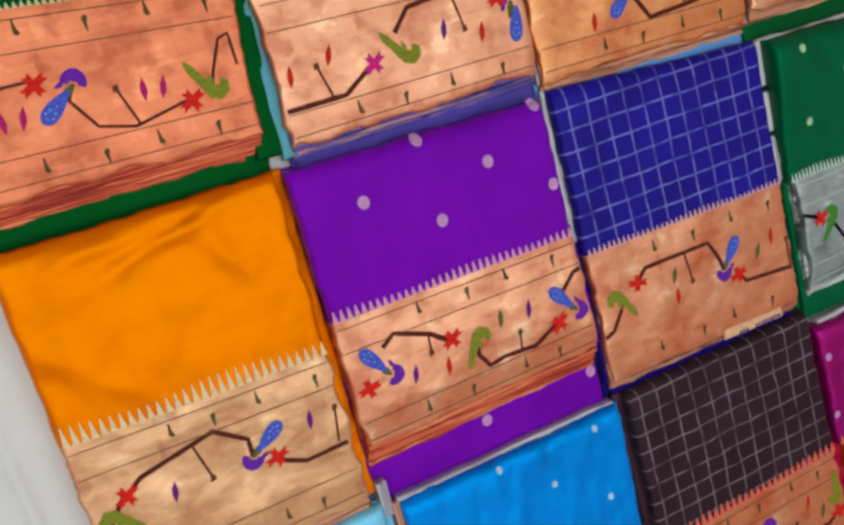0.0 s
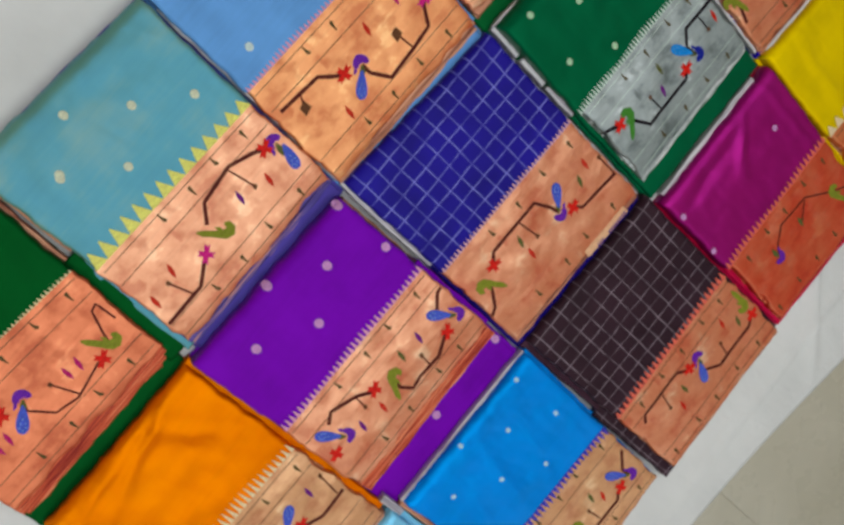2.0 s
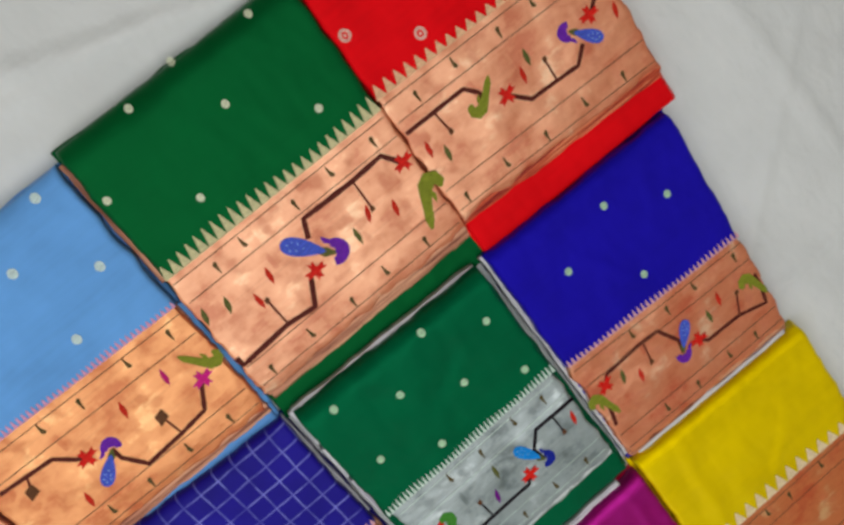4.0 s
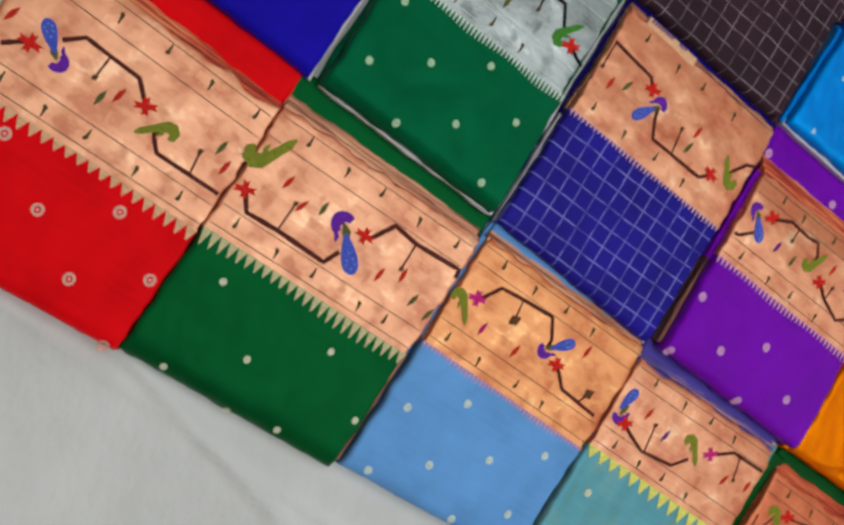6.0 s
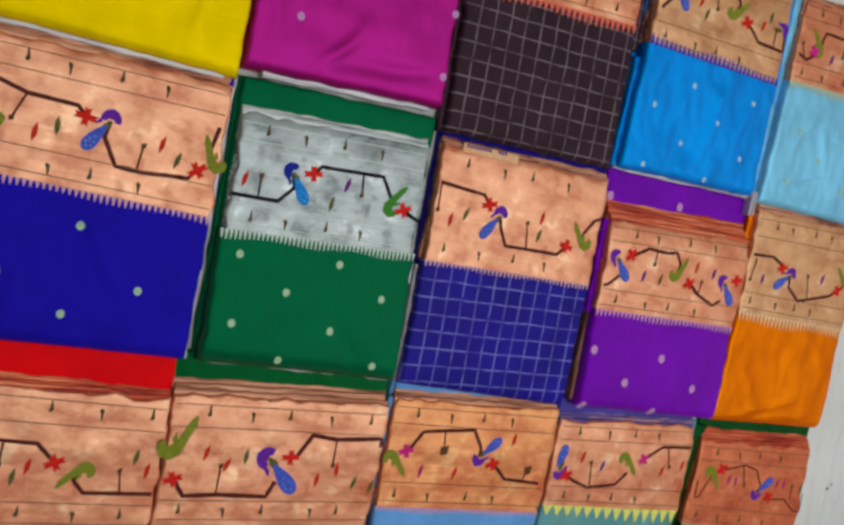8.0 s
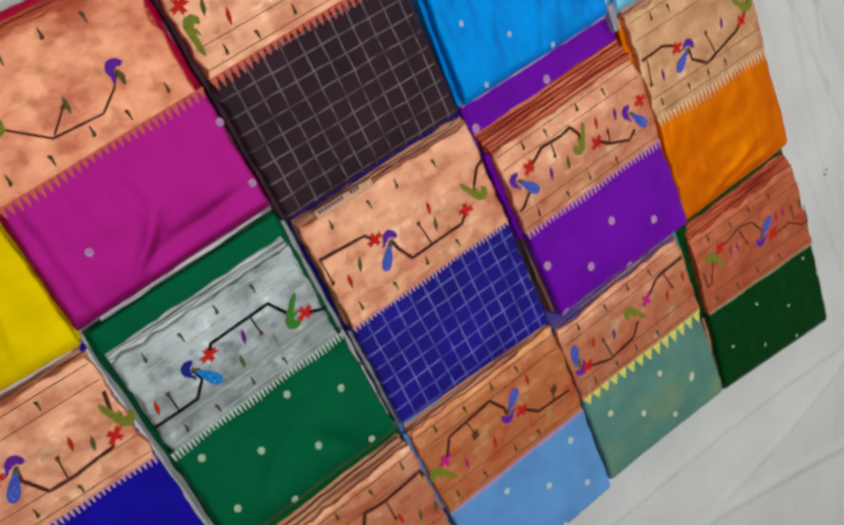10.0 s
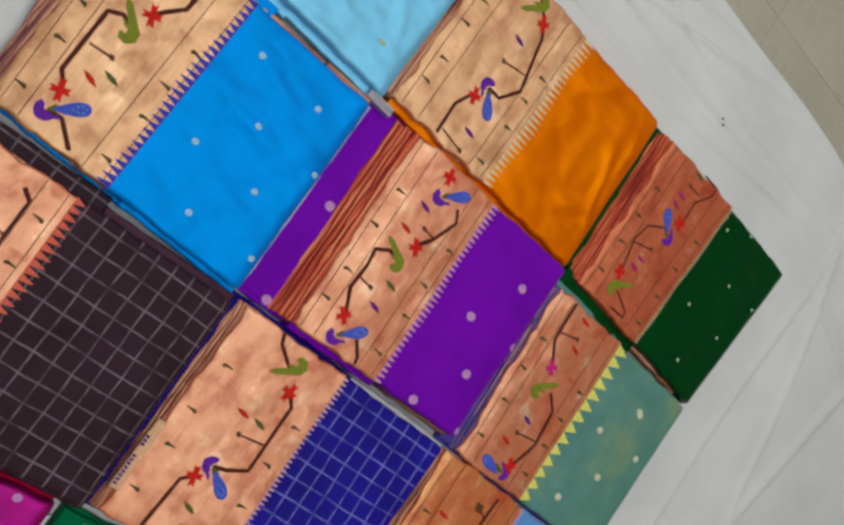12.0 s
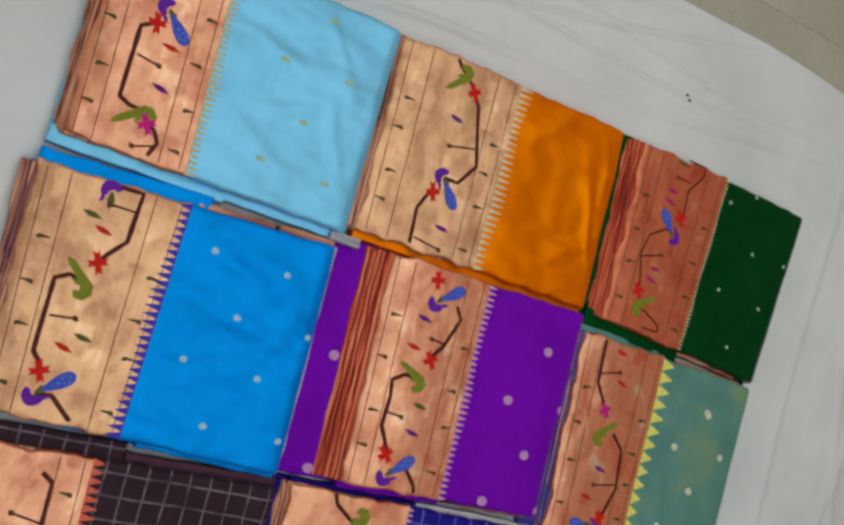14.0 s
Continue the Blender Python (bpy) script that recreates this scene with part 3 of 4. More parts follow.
SHEET_CREASES = [(0.06, 0.774, 0.0075, 0.008), (0.0, 0.842, 0.0050, 0.006), (0.03, 0.805, 0.0035, 0.005), (0.3, 0.88, 0.0042, 0.006), (0.25, 0.93, 0.0042, 0.007), (-0.04, 0.90, 0.003, 0.005), (1.62, 0.50, 0.003, 0.008), (1.25, -0.62, 0.006, 0.013), (1.75, -0.75, 0.005, 0.010), (0.9, -1.05, 0.005, 0.012), (2.4, 1.0, 0.006, 0.012),
                 (0.1, -1.25, 0.006, 0.014), (1.55, 1.0, 0.004, 0.010), (0.6, 0.62, 0.004, 0.010), (2.9, -0.82, 0.004, 0.010), (1.5, -0.52, 0.004, 0.009)]


def cotton_sheet():
    """The spread the sarees lie on, with soft folds and a straight hem."""
    us = [0.9 * i / 260 for i in range(260)] + [0.9 + 0.1 * i / 120 for i in range(121)]
    nx, ny, verts, faces = len(us) - 1, 320, [], []
    for j in range(ny + 1):
        for i in range(nx + 1):
            u, v = us[i], j / ny
            x0 = -2.0 + 3.02 * u
            y = -1.6 + (1.060 + 0.11 * min(1.2, max(-0.2, -x0)) + 0.004 * math.sin(x0 * 9) + 1.6) * v
            x = -2.0 + (1.022 - 0.09 * max(0.0, -y - 0.3) ** 1.2 + 0.003 * math.sin(y * 11) + 2.0) * u
            rim = min(1.0, (1 - u) * 3.02 / 0.09, (1 - v) * 2.66 / 0.09) ** 0.7
            verts.append((x, y, 0.0015 + rim * max(0.0, sheet_height(x, y) - 0.0015)))
    for j in range(ny):
        for i in range(nx):
            k = j * (nx + 1) + i
            faces.append((k, k + 1, k + nx + 2, k + nx + 1))
    ob = mesh_object("bedsheet", verts, faces, "cotton")
    mod = ob.modifiers.new("thickness", "SOLIDIFY")
    mod.thickness, mod.offset = 0.0012, -1
    return tagged(ob, "white cotton bedsheet with soft creases spread over the floor tiles", "bedsheet")


bedsheet = cotton_sheet()
tagged(flat("ink_mark", [(0.838, -0.142), (0.842, -0.143), (0.8435, -0.150), (0.840, -0.152)], sheet_height, 0.0006, "vine_dark"), "small dark ink mark").parent = bedsheet
tagged(flat("ink_mark", [(0.834, -0.154), (0.837, -0.155), (0.836, -0.161), (0.833, -0.160)], sheet_height, 0.0006, "vine_dark"), "small dark ink mark").parent = bedsheet

# ---- the sarees, row by row ----
saree("red silk saree with ringed dots folded on the sheet",
      (-1.062, -1.066), (-0.714, -0.705), (-0.42, -0.42), (-0.212, -0.222), (0.0, -0.018), (0.056, 0.052), "red", "copper", seed=1.3,
      teeth=("tri", 21, 0.017, "tooth_copper"), dot=("ring_red", 0.0085), rings=True, folds="fold_red", rims=[("R", 0.0, 0.5, 0.002, "red")],
      vines=[[(2.2, 6.8), (4.4, 8.6)], [(7.9, 11.4), (10.1, 13.4), (13.8, 13.1), (18.2, 12.8), (20.4, 10.5)], [(23.6, 7.5), (25.2, 5.6), (30.3, 5.5), (35, 5.4)]],
      twigs=[[(13.8, 13.1), (13.6, 9.6)], [(30.3, 5.5), (29.9, 9)]],
      motifs=[("p", 8.7, 8.8), ("d", 5.5, 12.1), ("s", 5, 8.8), ("s", 20.8, 10.1), ("o", 24.5, 9.4, -2.39, 1), ("r", 17.3, 9.4), ("r", 33.8, 9), ("r", 1.4, 10.7), ("g", 15.5, 7.8), ("g", 32, 11.1)],
      dots=[(8.5, -2.7), (16.8, -8.9), (25.5, -3.7), (24.8, -14.7), (33.6, -9.5), (33.2, -20.4), (16, -19.5), (8, -14.5)])
saree("forest green silk saree with a broad copper brocade end",
      (-0.712, -0.703), (-0.357, -0.346), (-0.415, -0.421), (-0.211, -0.216), (-0.006, -0.008), (0.055, 0.046), "forest", "copper", seed=2.1, spread=0.020, sink=0.026,
      teeth=("tri", 25, 0.022, "tooth_gold"), wide=0.0074, figure=1.35, height=0.041, roll=0.034, fall=0.020, rims=[("R", 0.04, 0.5, 0.008, "fold_copper")],
      vines=[[(2.5, 7), (3.9, 5), (8.9, 5.2), (17, 4.9), (18.2, 7.4)], [(21.2, 11.6), (23.4, 15.2), (27.6, 14.6), (35.6, 15), (36.2, 13.6)]],
      twigs=[[(8.9, 5.2), (9.1, 9.8)], [(27.6, 14.6), (27.6, 10.2)]],
      motifs=[("p", 16.8, 11), ("d", 21, 6.2), ("s", 2, 7.6), ("s", 20.2, 11.4), ("o", 1.8, 12.2, 1.10, 1), ("g", 35.0, 6.6), ("r", 6.6, 11.8), ("r", 25.2, 7.8), ("r", 10, 10), ("r", 28.4, 9.6), ("g", 12.9, 11.4), ("g", 31.8, 7.3)],
      dots=[(6.4, -4.9), (25.2, -5.6), (15.2, -12.6), (5.9, -19.2), (24.6, -19.3), (17, -20.5), (34, -12.5)])
saree("light blue dotted silk saree with a gold brocade end",
      (-0.347, -0.334), (-0.009, 0.008), (-0.408, -0.41), (-0.183, -0.196), (0.006, 0.0), (0.040, 0.020), "lightblue", "gold", seed=3.7, ridges=[(14, -14, 1.2, 8, 0.002, 0.012), (25, -10, 1.9, 7, 0.002, 0.010)],
      teeth=("comb", 44, 0.010, "tooth_pink"), dot=("dot_ice", 0.0064), bud=2.2, rims=[("L", 0.55, 1.0, 0.008, "lightblue"), ("R", 0.1, 1.0, 0.003, "fold_white")],
      vines=[[(4.9, 11.2), (6.8, 14), (11, 14.4), (16.9, 14.7), (18.8, 11.6)], [(23, 7.8), (25, 5.8), (32.8, 5)]],
      twigs=[[(11, 14.3), (11.4, 10.8)], [(28.6, 5.1), (29.8, 7.4)]],
      motifs=[("p", 18.8, 9.8), ("d", 21.8, 12.4), ("x", 4.1, 10.5), ("s", 21.8, 8.6), ("o", 1.6, 9.6, -0.95, -1), ("m", 7.5, 7), ("r", 14.2, 6.8), ("r", 25.6, 13.2)],
      dots=[(11.9, -4.1), (3.5, -9.3), (3.4, -20.4), (11.7, -15.2), (20.2, -9.9), (28.6, -4.8), (19.9, -20.8), (28.1, -15.8), (29, -21.5)])
saree("teal shot silk saree with a yellow sawtooth edge",
      (-0.002, 0.015), (0.340, 0.352), (-0.398, -0.42), (-0.182, -0.195), (-0.016, -0.016), (0.024, 0.014), "teal", "copper", tail="violet", seed=4.4, bow=0.003,
      teeth=("tri", 14, 0.024, "tooth_yellow"), dot=("dot_cream", 0.0065), folds="fold_navy", rims=[("R", 0.5, 1.02, 0.014, "teal"), ("R", 0.05, 0.45, 0.005, "fold_copper")],
      vines=[[(5.9, 5.6), (9.6, 4.2), (16.2, 4.9), (18.6, 7.4)], [(23.4, 10.8), (26.6, 12.8), (34.6, 12.8)]],
      twigs=[[(10.1, 4.6), (9.4, 9.2)], [(28.2, 12.6), (29.2, 8.6)]],
      motifs=[("p", 1.1, 7.4), ("d", 2, 10.4), ("s", 4, 6.6), ("o", 18, 10.5, -0.93, -1), ("x", 22.2, 10.2), ("u", 12.2, 8.6), ("r", 7.2, 10.2), ("r", 27.4, 7.8), ("r", 32.6, 9)],
      dots=[(26, -13.2), (19, -6.8), (19, -18), (11.8, -12), (4.6, -6.4), (26.4, -12.8)])
saree("dark bottle green silk saree with small dots at the row end",
      (0.349, 0.383), (0.700, 0.714), (-0.424, -0.477), (-0.222, -0.256), (-0.045, -0.055), (0.008, 0.004), "bottle", "copper_deep", seed=5.2, sink=0.024,
      teeth=("comb", 46, 0.006, "tooth_gold"), dot=("dot_gold", 0.0034), wide=0.0036, folds="fold_red", spread=0.026, steps=6, rims=[("L", 0.5, 1.08, 0.022, "bottle"), ("L", 0.1, 0.5, 0.005, "fold_copper")],
      vines=[[(35.8, 8.1), (34.6, 4.1), (32.5, 4.1), (28.9, 6.9), (24.2, 7)], [(20.7, 10), (18.7, 13.4), (14.9, 14.5), (9.2, 13.4)], [(4.9, 10.9), (3.3, 7.7), (0.6, 7.4), (0.7, 11)]],
      twigs=[[(30.5, 6.7), (30.6, 9.8)], [(14.4, 14.4), (15.7, 10)]],
      motifs=[("p", 19.7, 8.4), ("d", 22.6, 10.6), ("s", 23.5, 7.5), ("s", 8.2, 13.5), ("o", 5.8, 13.1, -1.05, -1), ("g", 33.4, 9.2), ("m", 27.8, 10.4), ("m", 25.7, 10.5), ("m", 12.9, 10.9), ("m", 10.8, 11.2)],
      dots=[(22, -11.3), (13.3, -4.8), (3.4, -9.5), (12.3, -15.5), (32.9, -9.6), (30, -3.5), (22, -20)])
saree("royal blue dotted silk saree with a copper brocade end",
      (-1.036, -1.016), (-0.697, -0.690), (0.057, 0.046), (0.283, 0.263), (0.464, 0.456), (0.492, 0.478), "royal", "copper", tail="royal", seed=6.6, ridges=[(20, -10, 2.0, 6, 0.003, 0.011), (9, -14, 1.2, 5, 0.002, 0.010)],
      teeth=("comb", 40, 0.011, "tooth_lilac"), dot=("dot_gold", 0.0056), rims=[("R", 0.0, 1.0, 0.006, "fold_white"), ("R", 0.5, 1.02, 0.004, "royal")],
      vines=[[(0, 10.1), (2.1, 13.4), (6.8, 11.9), (13.2, 11.5)], [(17.1, 7.9), (19, 4.2), (22.7, 3.9), (29.2, 4.2), (29.9, 5.2)], [(31.6, 8.3), (32.6, 12.2)]],
      twigs=[[(6.8, 11.9), (5.3, 8.3)], [(21.9, 4.3), (22.4, 7.6)]],
      motifs=[("p", 17.6, 10.2), ("d", 15.1, 6.7), ("s", 14.4, 10.2), ("s", 30.3, 5.5), ("o", 1.2, 7.9, 1.9, -1), ("o", 32.3, 6.7, 1.89, -1), ("r", 8.3, 7), ("r", 24.9, 8.3), ("g", 11, 8.3), ("g", 27.3, 6.4)],
      dots=[(14.8, -17.3), (6, -12.2), (24.6, -13), (15.7, -4.7)])
saree("emerald green dotted silk saree with a silver brocade end",
      (-0.678, -0.676), (-0.354, -0.350), (0.046, 0.037), (0.250, 0.252), (0.424, 0.428), (0.478, 0.480), "emerald", "silver", seed=7.5, ridges=[(12, -12, 0.6, 5, -0.004, 0.016), (22, -15, 2.2, 5, -0.003, 0.016), (8, -15, 1.4, 5, 0.003, 0.014)], height=0.041, rise=0.018, roll=0.028, fall=0.026,
      teeth=("comb", 46, 0.013, "tooth_white"), dot=("dot_pale", 0.0058), folds="fold_silver", vine="vine_dark", lines="tooth_white", inset=(0.006, 0.010), bow=0.005,
      rims=[("R", 0.0, 0.17, 0.007, "fold_white"), ("R", 0.19, 0.34, 0.007, "fold_white"), ("R", 0.36, 0.54, 0.007, "fold_white"), ("N", 0.0, 1.0, 0.0025, "fold_white")],
      vines=[[(-0.2, 5.3), (7.8, 5.2), (10, 7.6)], [(13.8, 11.5), (24.3, 11.7), (26.3, 8.3)], [(30, 6.3), (31.9, 5.5)]],
      twigs=[[(4.7, 5.4), (4.7, 8.6)], [(20.9, 11.5), (21.1, 8.2)]],
      motifs=[("p", 9.5, 9.9), ("c", 11.4, 6.8), ("s", 12.7, 10.2), ("e", 25.9, 7.5, 0.88, -1), ("s", 28.6, 7), ("r", 2.3, 7.8), ("u", 18.5, 9.4), ("g", 16.4, 6.1)],
      dots=[(3.5, -3.5), (19.6, -3.2), (11.5, -8.5), (3.6, -13.9), (27.6, -7.9), (19.5, -13.8), (11.7, -19), (27.6, -18.8)])
saree("navy blue checked silk saree with a copper brocade end",
      (-0.336, -0.332), (0.006, 0.014), (0.032, 0.010), (0.246, 0.241), (0.440, 0.436), (0.468, 0.466), "navy_check", "copper", tail="navy", seed=8.3,
      teeth=("comb", 42, 0.009, "tooth_lilac"), lines="", bars=True, rims=[("R", 0.0, 0.5, 0.007, "fold_white"), ("R", 0.5, 1.0, 0.007, "navy"), ("L", 0.0, 0.5, 0.004, "fold_white")],
      vines=[[(-1.1, 13.4), (9.2, 12.6), (10.1, 11.5)], [(13.4, 7.5), (14.9, 4.6), (25.9, 4.5), (26.9, 5.4)], [(30.9, 8.9), (32.9, 11.6), (36.3, 12.2)]],
      twigs=[[(0.4, 13.2), (0.5, 8.8)], [(19.2, 4.6), (18.6, 9.1)]],
      motifs=[("p", 12.9, 9.6), ("d", 11.1, 7.2), ("s", 10.5, 11.1), ("s", 27.6, 6.2), ("o", 30.9, 7, 2.12, -1), ("r", 21.5, 10.4), ("r", 3.5, 7.5), ("g", 21.4, 7.3), ("g", 6.3, 8.9)])
saree("purple dotted silk saree with a layered copper brocade end",
      (0.029, 0.028), (0.376, 0.380), (0.016, 0.004), (0.202, 0.198), (0.368, 0.374), (0.472, 0.472), "purple", "copper", seed=9.1, height=0.050, rise=0.008, sink=0.033, folds="fold_red", steps=5, spread=0.034, bow=0.004,
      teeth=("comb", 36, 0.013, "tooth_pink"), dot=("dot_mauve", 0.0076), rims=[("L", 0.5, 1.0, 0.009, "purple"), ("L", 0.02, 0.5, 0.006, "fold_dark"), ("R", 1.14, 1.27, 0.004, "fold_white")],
      vines=[[(29.8, 4.9), (27.9, 3.7), (23.2, 5.6), (21.4, 7.1)], [(17.6, 10.8), (16.4, 12.8), (14, 12.4), (9.4, 12.7), (6, 11)], [(3.6, 6.9), (1.4, 5), (-0.7, 4.8)]],
      twigs=[[(23.5, 5.2), (23.8, 7.9)], [(11.5, 12.3), (11.2, 9.9)]],
      motifs=[("p", 29.6, 8.6), ("d", 31.8, 5.5), ("p", 2.2, 10.2), ("d", 4.6, 7.2), ("s", 32.9, 9.3), ("s", 20.6, 7.3), ("s", 5.3, 11), ("o", 17.4, 8.3, 1.1, 1), ("u", 26.6, 9.9), ("u", 9.2, 7.5), ("r", 22, 10.6), ("g", 13.4, 7.2)],
      dots=[(1.2, -7.4), (17.6, -7.9), (9.6, -13.1), (26.8, -13.3), (1.2, -18.1), (18, -18.5), (17.8, 21.5), (0.7, 21.1)])
saree("orange silk saree with a pale gold brocade end",
      (0.386, 0.398), (0.711, 0.714), (0.0, -0.005), (0.232, 0.222), (0.440, 0.442), (0.462, 0.456), "orange", "sand", seed=10.4, spread=0.032, steps=6, ridges=[(8, -16, 2.2, 6, 0.0035, 0.012), (15, -19, 0.25, 8, 0.0045, 0.009), (22, -20, 0.1, 6, 0.004, 0.008), (27, -8, 2.4, 6, 0.003, 0.012), (12, -21, 0.3, 5, -0.004, 0.008)], crease=2.0, height=0.040,
      teeth=("spike", 30, 0.022, "tooth_cream"), folds="fold_copper", rims=[("L", 0.0, 1.0, 0.012, "orange")],
      vines=[[(32.2, 11.8), (30.7, 10.9), (27.8, 7.5)], [(27, 7.3), (25.5, 6.3), (16.1, 4.3), (12.5, 6.9)], [(9.2, 11.4), (6.6, 12.6), (0.6, 12.4)]],
      twigs=[[(18.9, 4.7), (17.8, 9.8)], [(2.1, 11.9), (1.3, 7.3)]],
      motifs=[("p", 12.6, 9.4), ("d", 9.7, 7.4), ("s", 27.5, 7.7), ("s", 9.9, 10.6), ("o", 29.4, 9.5, 2.3, -1), ("u", 22.4, 9.6), ("u", 4.7, 7.7)])
saree("bright yellow silk saree with an orange gold brocade end",
      (-1.03, -1.03), (-0.686, -0.684), (0.484, 0.470), (0.694, 0.692), (0.88, 0.88), (0.90, 0.90), "yellow", "gold", seed=11.8, ridges=[(28, -10, 1.5, 9, 0.004, 0.011), (14, -6, 0.8, 7, 0.002, 0.012)],
      teeth=("tri", 15, 0.024, "tooth_cream"), rims=[("N", 0.05, 0.95, 0.007, "fold_white")], folds="fold_copper", tail="yellow", inset=(0.008, 0.008))
saree("magenta silk saree with a red brocade end",
      (-0.682, -0.672), (-0.352, -0.360), (0.488, 0.494), (0.688, 0.698), (0.876, 0.876), (0.902, 0.896), "magenta", "rust", tail="crimson", seed=12.7, ridges=[(14, -14, 0.9, 5, 0.005, 0.010), (22, -16, 0.05, 7, -0.005, 0.012), (3, -10, 1.6, 9, 0.003, 0.008)], crease=1.6,
      teeth=("tri", 29, 0.016, "tooth_red"), dot=("dot_mauve", 0.0058), lines="", inset=(0.004, 0.012), folds="fold_red", vine="vine", wide=0.0034, rims=[("N", 0.1, 0.95, 0.008, "fold_white")],
      vines=[[(21.3, 6), (18.3, 3.8), (11, 4.1), (6.1, 8.2), (2.1, 10.9)]],
      twigs=[[(11.4, 4.4), (14.2, 6.9)]],
      motifs=[("p", 22.9, 8), ("o", 6.1, 9.1, 2.0, 1), ("g", 14.8, 7)],
      dots=[(6.7, -11.4), (31.7, -4.9), (31.5, -15)])
saree("dark plum checked silk saree with a copper brocade end",
      (-0.338, -0.348), (0.003, -0.002), (0.460, 0.457), (0.702, 0.712), (0.888, 0.892), (0.893, 0.896), "plum_check", "copper", tail="plum", seed=13.6, ridges=[(21, -10, 2.2, 8, 0.004, 0.012), (12, -17, 0.3, 6, -0.003, 0.012)], crease=1.3,
      teeth=("tri", 29, 0.017, "tooth_red"), folds="fold_copper", rims=[("L", 0.0, 1.0, 0.007, "plum"), ("R", 0.5, 1.03, 0.024, "plum_check"), ("R", 0.0, 0.5, 0.012, "plum")],
      vines=[[(2.3, 10.7), (3.6, 11.4), (12.9, 11.8), (15.6, 9.6)], [(18.9, 5.8), (20.2, 4.5), (30.3, 4.8), (31.4, 6.3)]],
      twigs=[[(10.5, 11.6), (9.9, 8.4)], [(25.1, 4.8), (25.9, 8.5)]],
      motifs=[("p", 15.1, 6.6), ("d", 16.9, 10.3), ("s", 1.3, 10.1), ("s", 17.8, 6.3), ("o", 0.4, 7, -1.51, 1), ("r", 7, 5.9), ("r", 23.9, 10.6), ("g", 4.3, 8.6), ("g", 21.3, 8.4)])
saree("sky blue dotted silk saree with a tan brocade end",
      (0.020, 0.036), (0.362, 0.356), (0.463, 0.463), (0.692, 0.684), (0.868, 0.886), (0.874, 0.892), "sky", "sand", seed=14.9, height=0.044, sink=0.024, ridges=[(10, -12, 1.2, 9, 0.003, 0.011), (19, -10, 1.3, 10, 0.0035, 0.013), (27, -8, 1.15, 8, 0.003, 0.011), (4, -6, 1.3, 7, 0.002, 0.010)], crease=1.4,
      folds="fold_dark", spread=0.018, teeth=("up", 30, 0.018, "tooth_blue"), dot=("dot_sky", 0.0047), rims=[("L", 0.0, 0.5, 0.007, "sky"), ("R", 0.45, 1.0, 0.020, "sky"), ("R", 0.0, 0.21, 0.010, "fold_copper"), ("R", 0.225, 0.5, 0.010, "fold_copper"), ("N", 0.0, 1.0, 0.004, "fold_white")],
      vines=[[(33.9, 7.7), (32.9, 6.1), (25.6, 6.4), (23.1, 8.5)], [(19.6, 12), (18.7, 13.7), (9.1, 13.6), (7.8, 12.5)], [(4, 9.9), (1.4, 7.1), (0.3, 7.1)]],
      twigs=[[(29.7, 6.5), (29.8, 9.7)], [(13.9, 13), (14.2, 9.8)]],
      motifs=[("p", 33.5, 10), ("p", 3.9, 12), ("d", 6.3, 8.9), ("s", 21.9, 9.2), ("s", 6.8, 12.2), ("o", 18.7, 9.7, 0.79, 1), ("r", 26.2, 9.7), ("r", 10.3, 10.3), ("g", 27.9, 11.6), ("g", 12, 8.3)],
      dots=[(12.3, -4.9), (27.7, -5.1), (4, -10), (19.5, -10.5), (11.9, -15.7), (27.2, -16), (19.3, -21.4), (4, -21)])
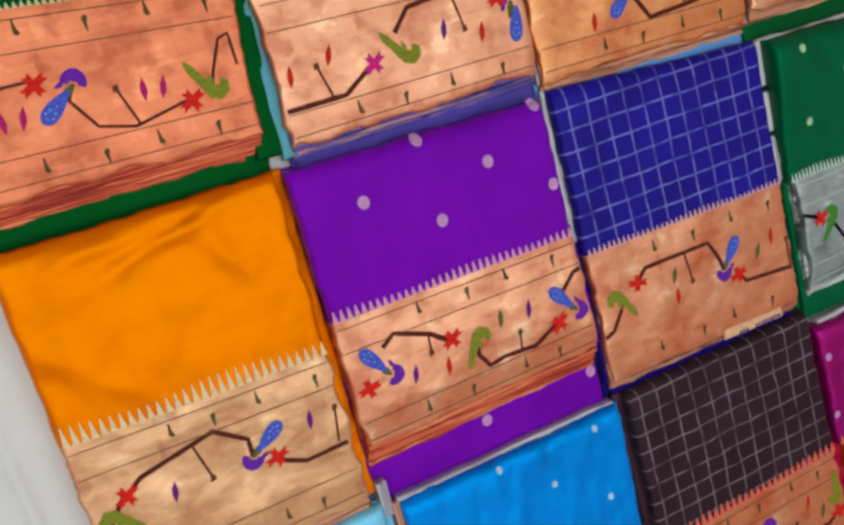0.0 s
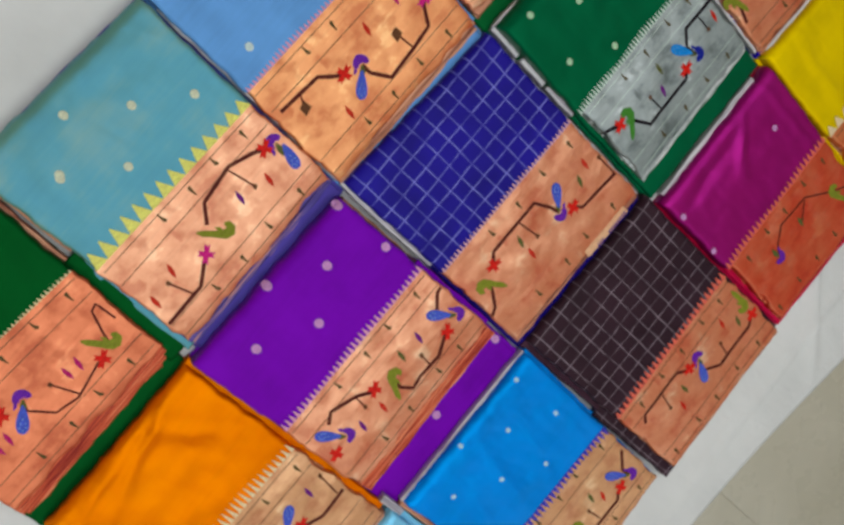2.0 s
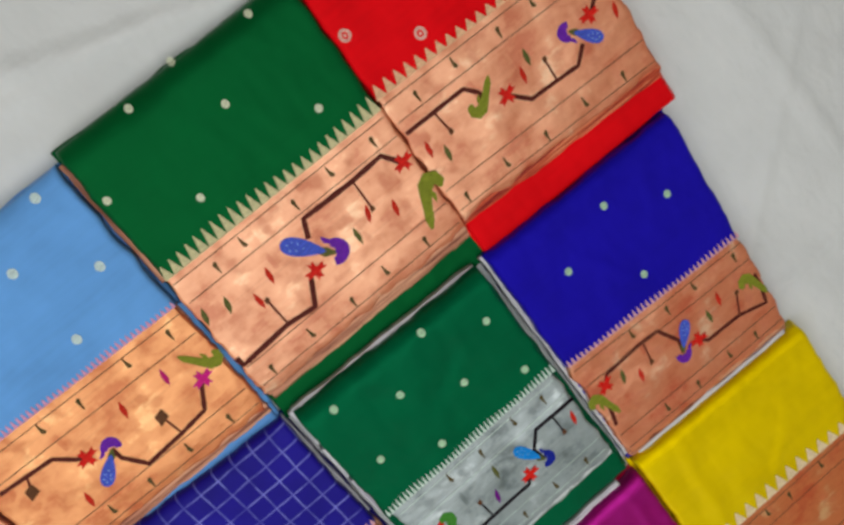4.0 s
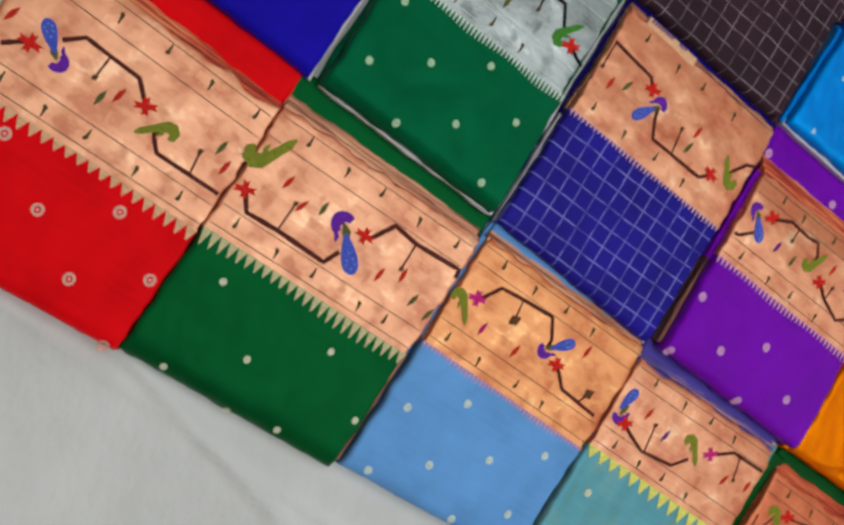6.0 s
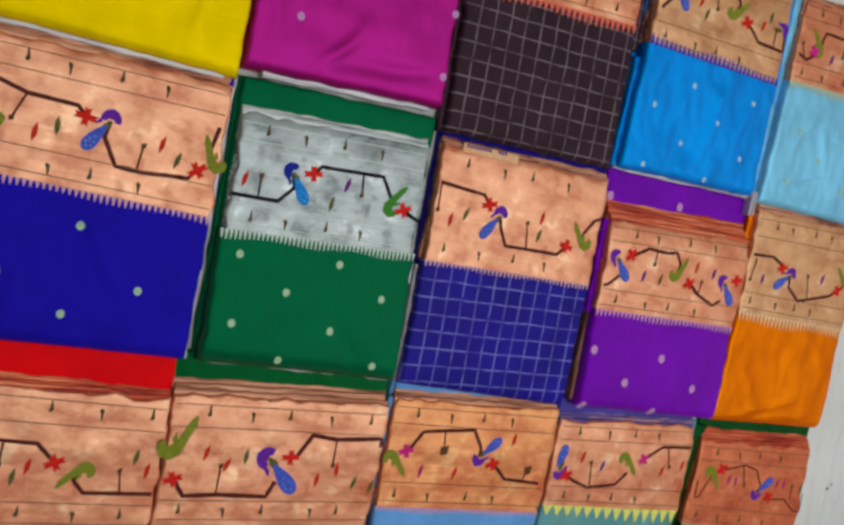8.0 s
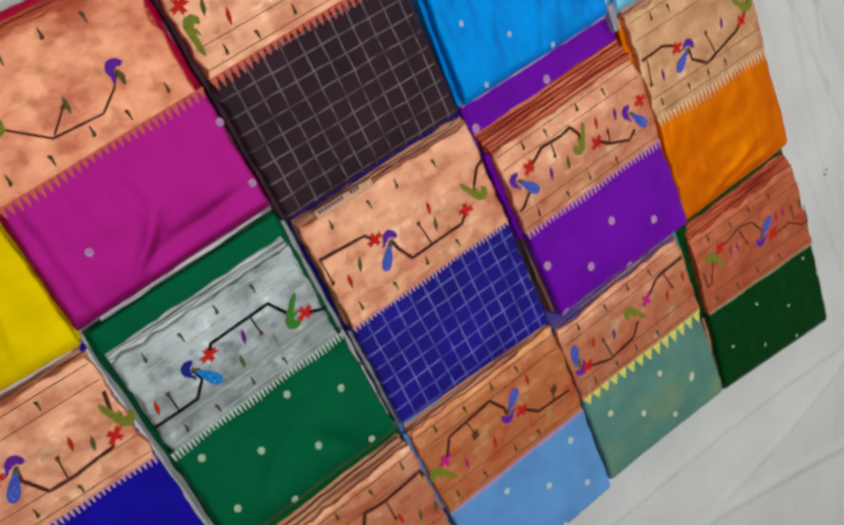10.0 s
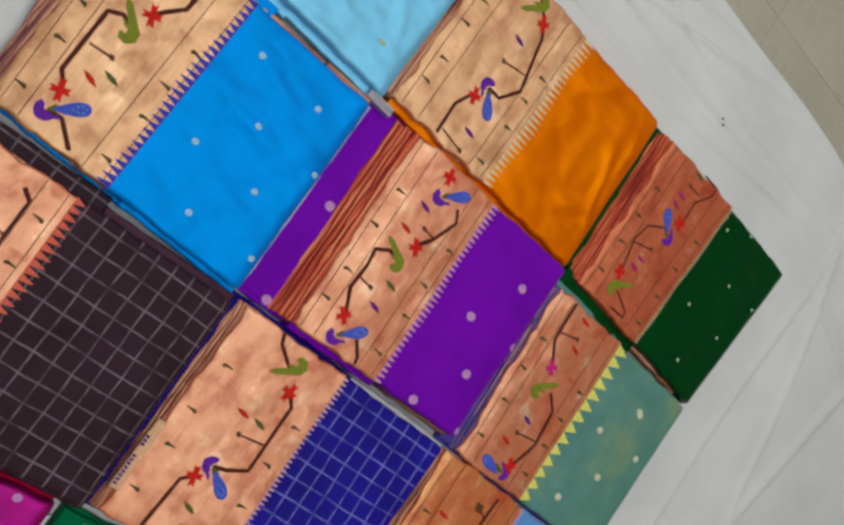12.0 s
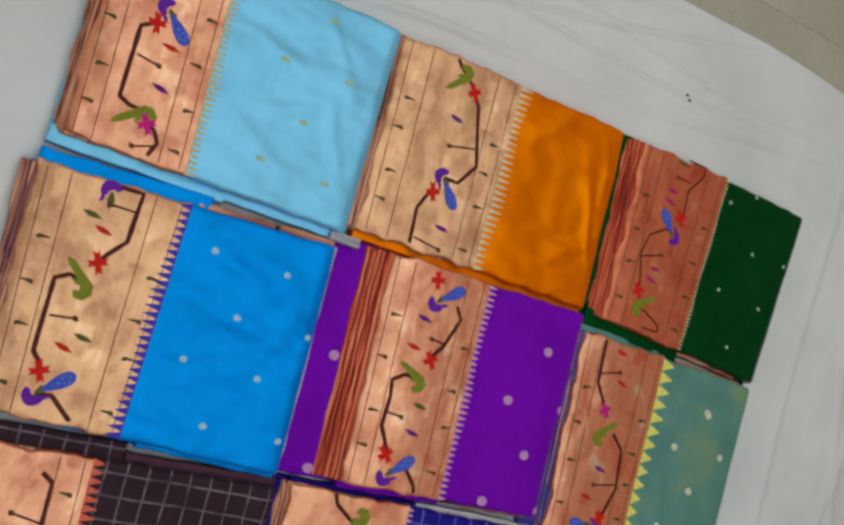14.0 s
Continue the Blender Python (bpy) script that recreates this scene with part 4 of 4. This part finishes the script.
saree("pale cyan silk saree with a copper brocade end",
      (0.385, 0.400), (0.716, 0.716), (0.453, 0.446), (0.704, 0.712), (0.868, 0.876), (0.884, 0.884), "cyan", "copper", seed=15.5, ridges=[(8, -8, 1.0, 6, 0.003, 0.010), (15, -13, 2.0, 6, 0.003, 0.010), (22, -8, 1.4, 7, 0.003, 0.010), (26, -17, 0.6, 6, 0.003, 0.010), (12, -20, 0.3, 6, 0.003, 0.010)], crease=1.5,
      teeth=("comb", 38, 0.016, "tooth_gold"), dot=("dot_gold", 0.0036, 2.3), rims=[("L", 0.45, 1.04, 0.016, "cyan"), ("L", 0.0, 0.5, 0.012, "cyan")],
      vines=[[(18.6, 9.5), (17.9, 10.6), (7.8, 10.6), (7, 9.1)], [(4.8, 5.2), (3.2, 4.3), (-0.1, 5.1)]],
      twigs=[[(14, 10), (13.4, 6.9)], [(2.6, 4.6), (1.8, 7.3)]],
      motifs=[("p", 21.5, 7.7), ("d", 19.5, 6), ("s", 19.1, 8.7), ("o", 6.8, 7.2, 2.19, 1), ("x", 5.2, 6.3), ("r", 16.4, 6.1), ("u", 10.5, 5.9)],
      dots=[(29.2, -15), (20.9, -9.5), (21.1, -19.7), (13, -14.5), (5.8, -9.8), (5.4, -20)])

# ---- floor tiles ----
tile_mesh = bpy.data.meshes.new("tile")
T, B_ = 0.2816, 0.0008
tv = [(-T, -T, -0.004), (T, -T, -0.004), (T, T, -0.004), (-T, T, -0.004), (-T, -T, -B_), (T, -T, -B_), (T, T, -B_), (-T, T, -B_),
      (-T + B_, -T + B_, 0), (T - B_, -T + B_, 0), (T - B_, T - B_, 0), (-T + B_, T - B_, 0)]
tf = [(8, 9, 10, 11)] + [(i, (i + 1) % 4, 4 + (i + 1) % 4, 4 + i) for i in range(4)] + [(4 + i, 4 + (i + 1) % 4, 8 + (i + 1) % 4, 8 + i) for i in range(4)]
tile_mesh.from_pydata(tv, [], tf)
tile_mesh.materials.append(M["tile"])
for i in range(-7, 5):
    for j in range(-5, 5):
        piece = new("tile", tile_mesh)
        piece.location = (0.8175 + 0.565 * i, 0.1425 + 0.565 * j, 0)
        piece.parent = floor
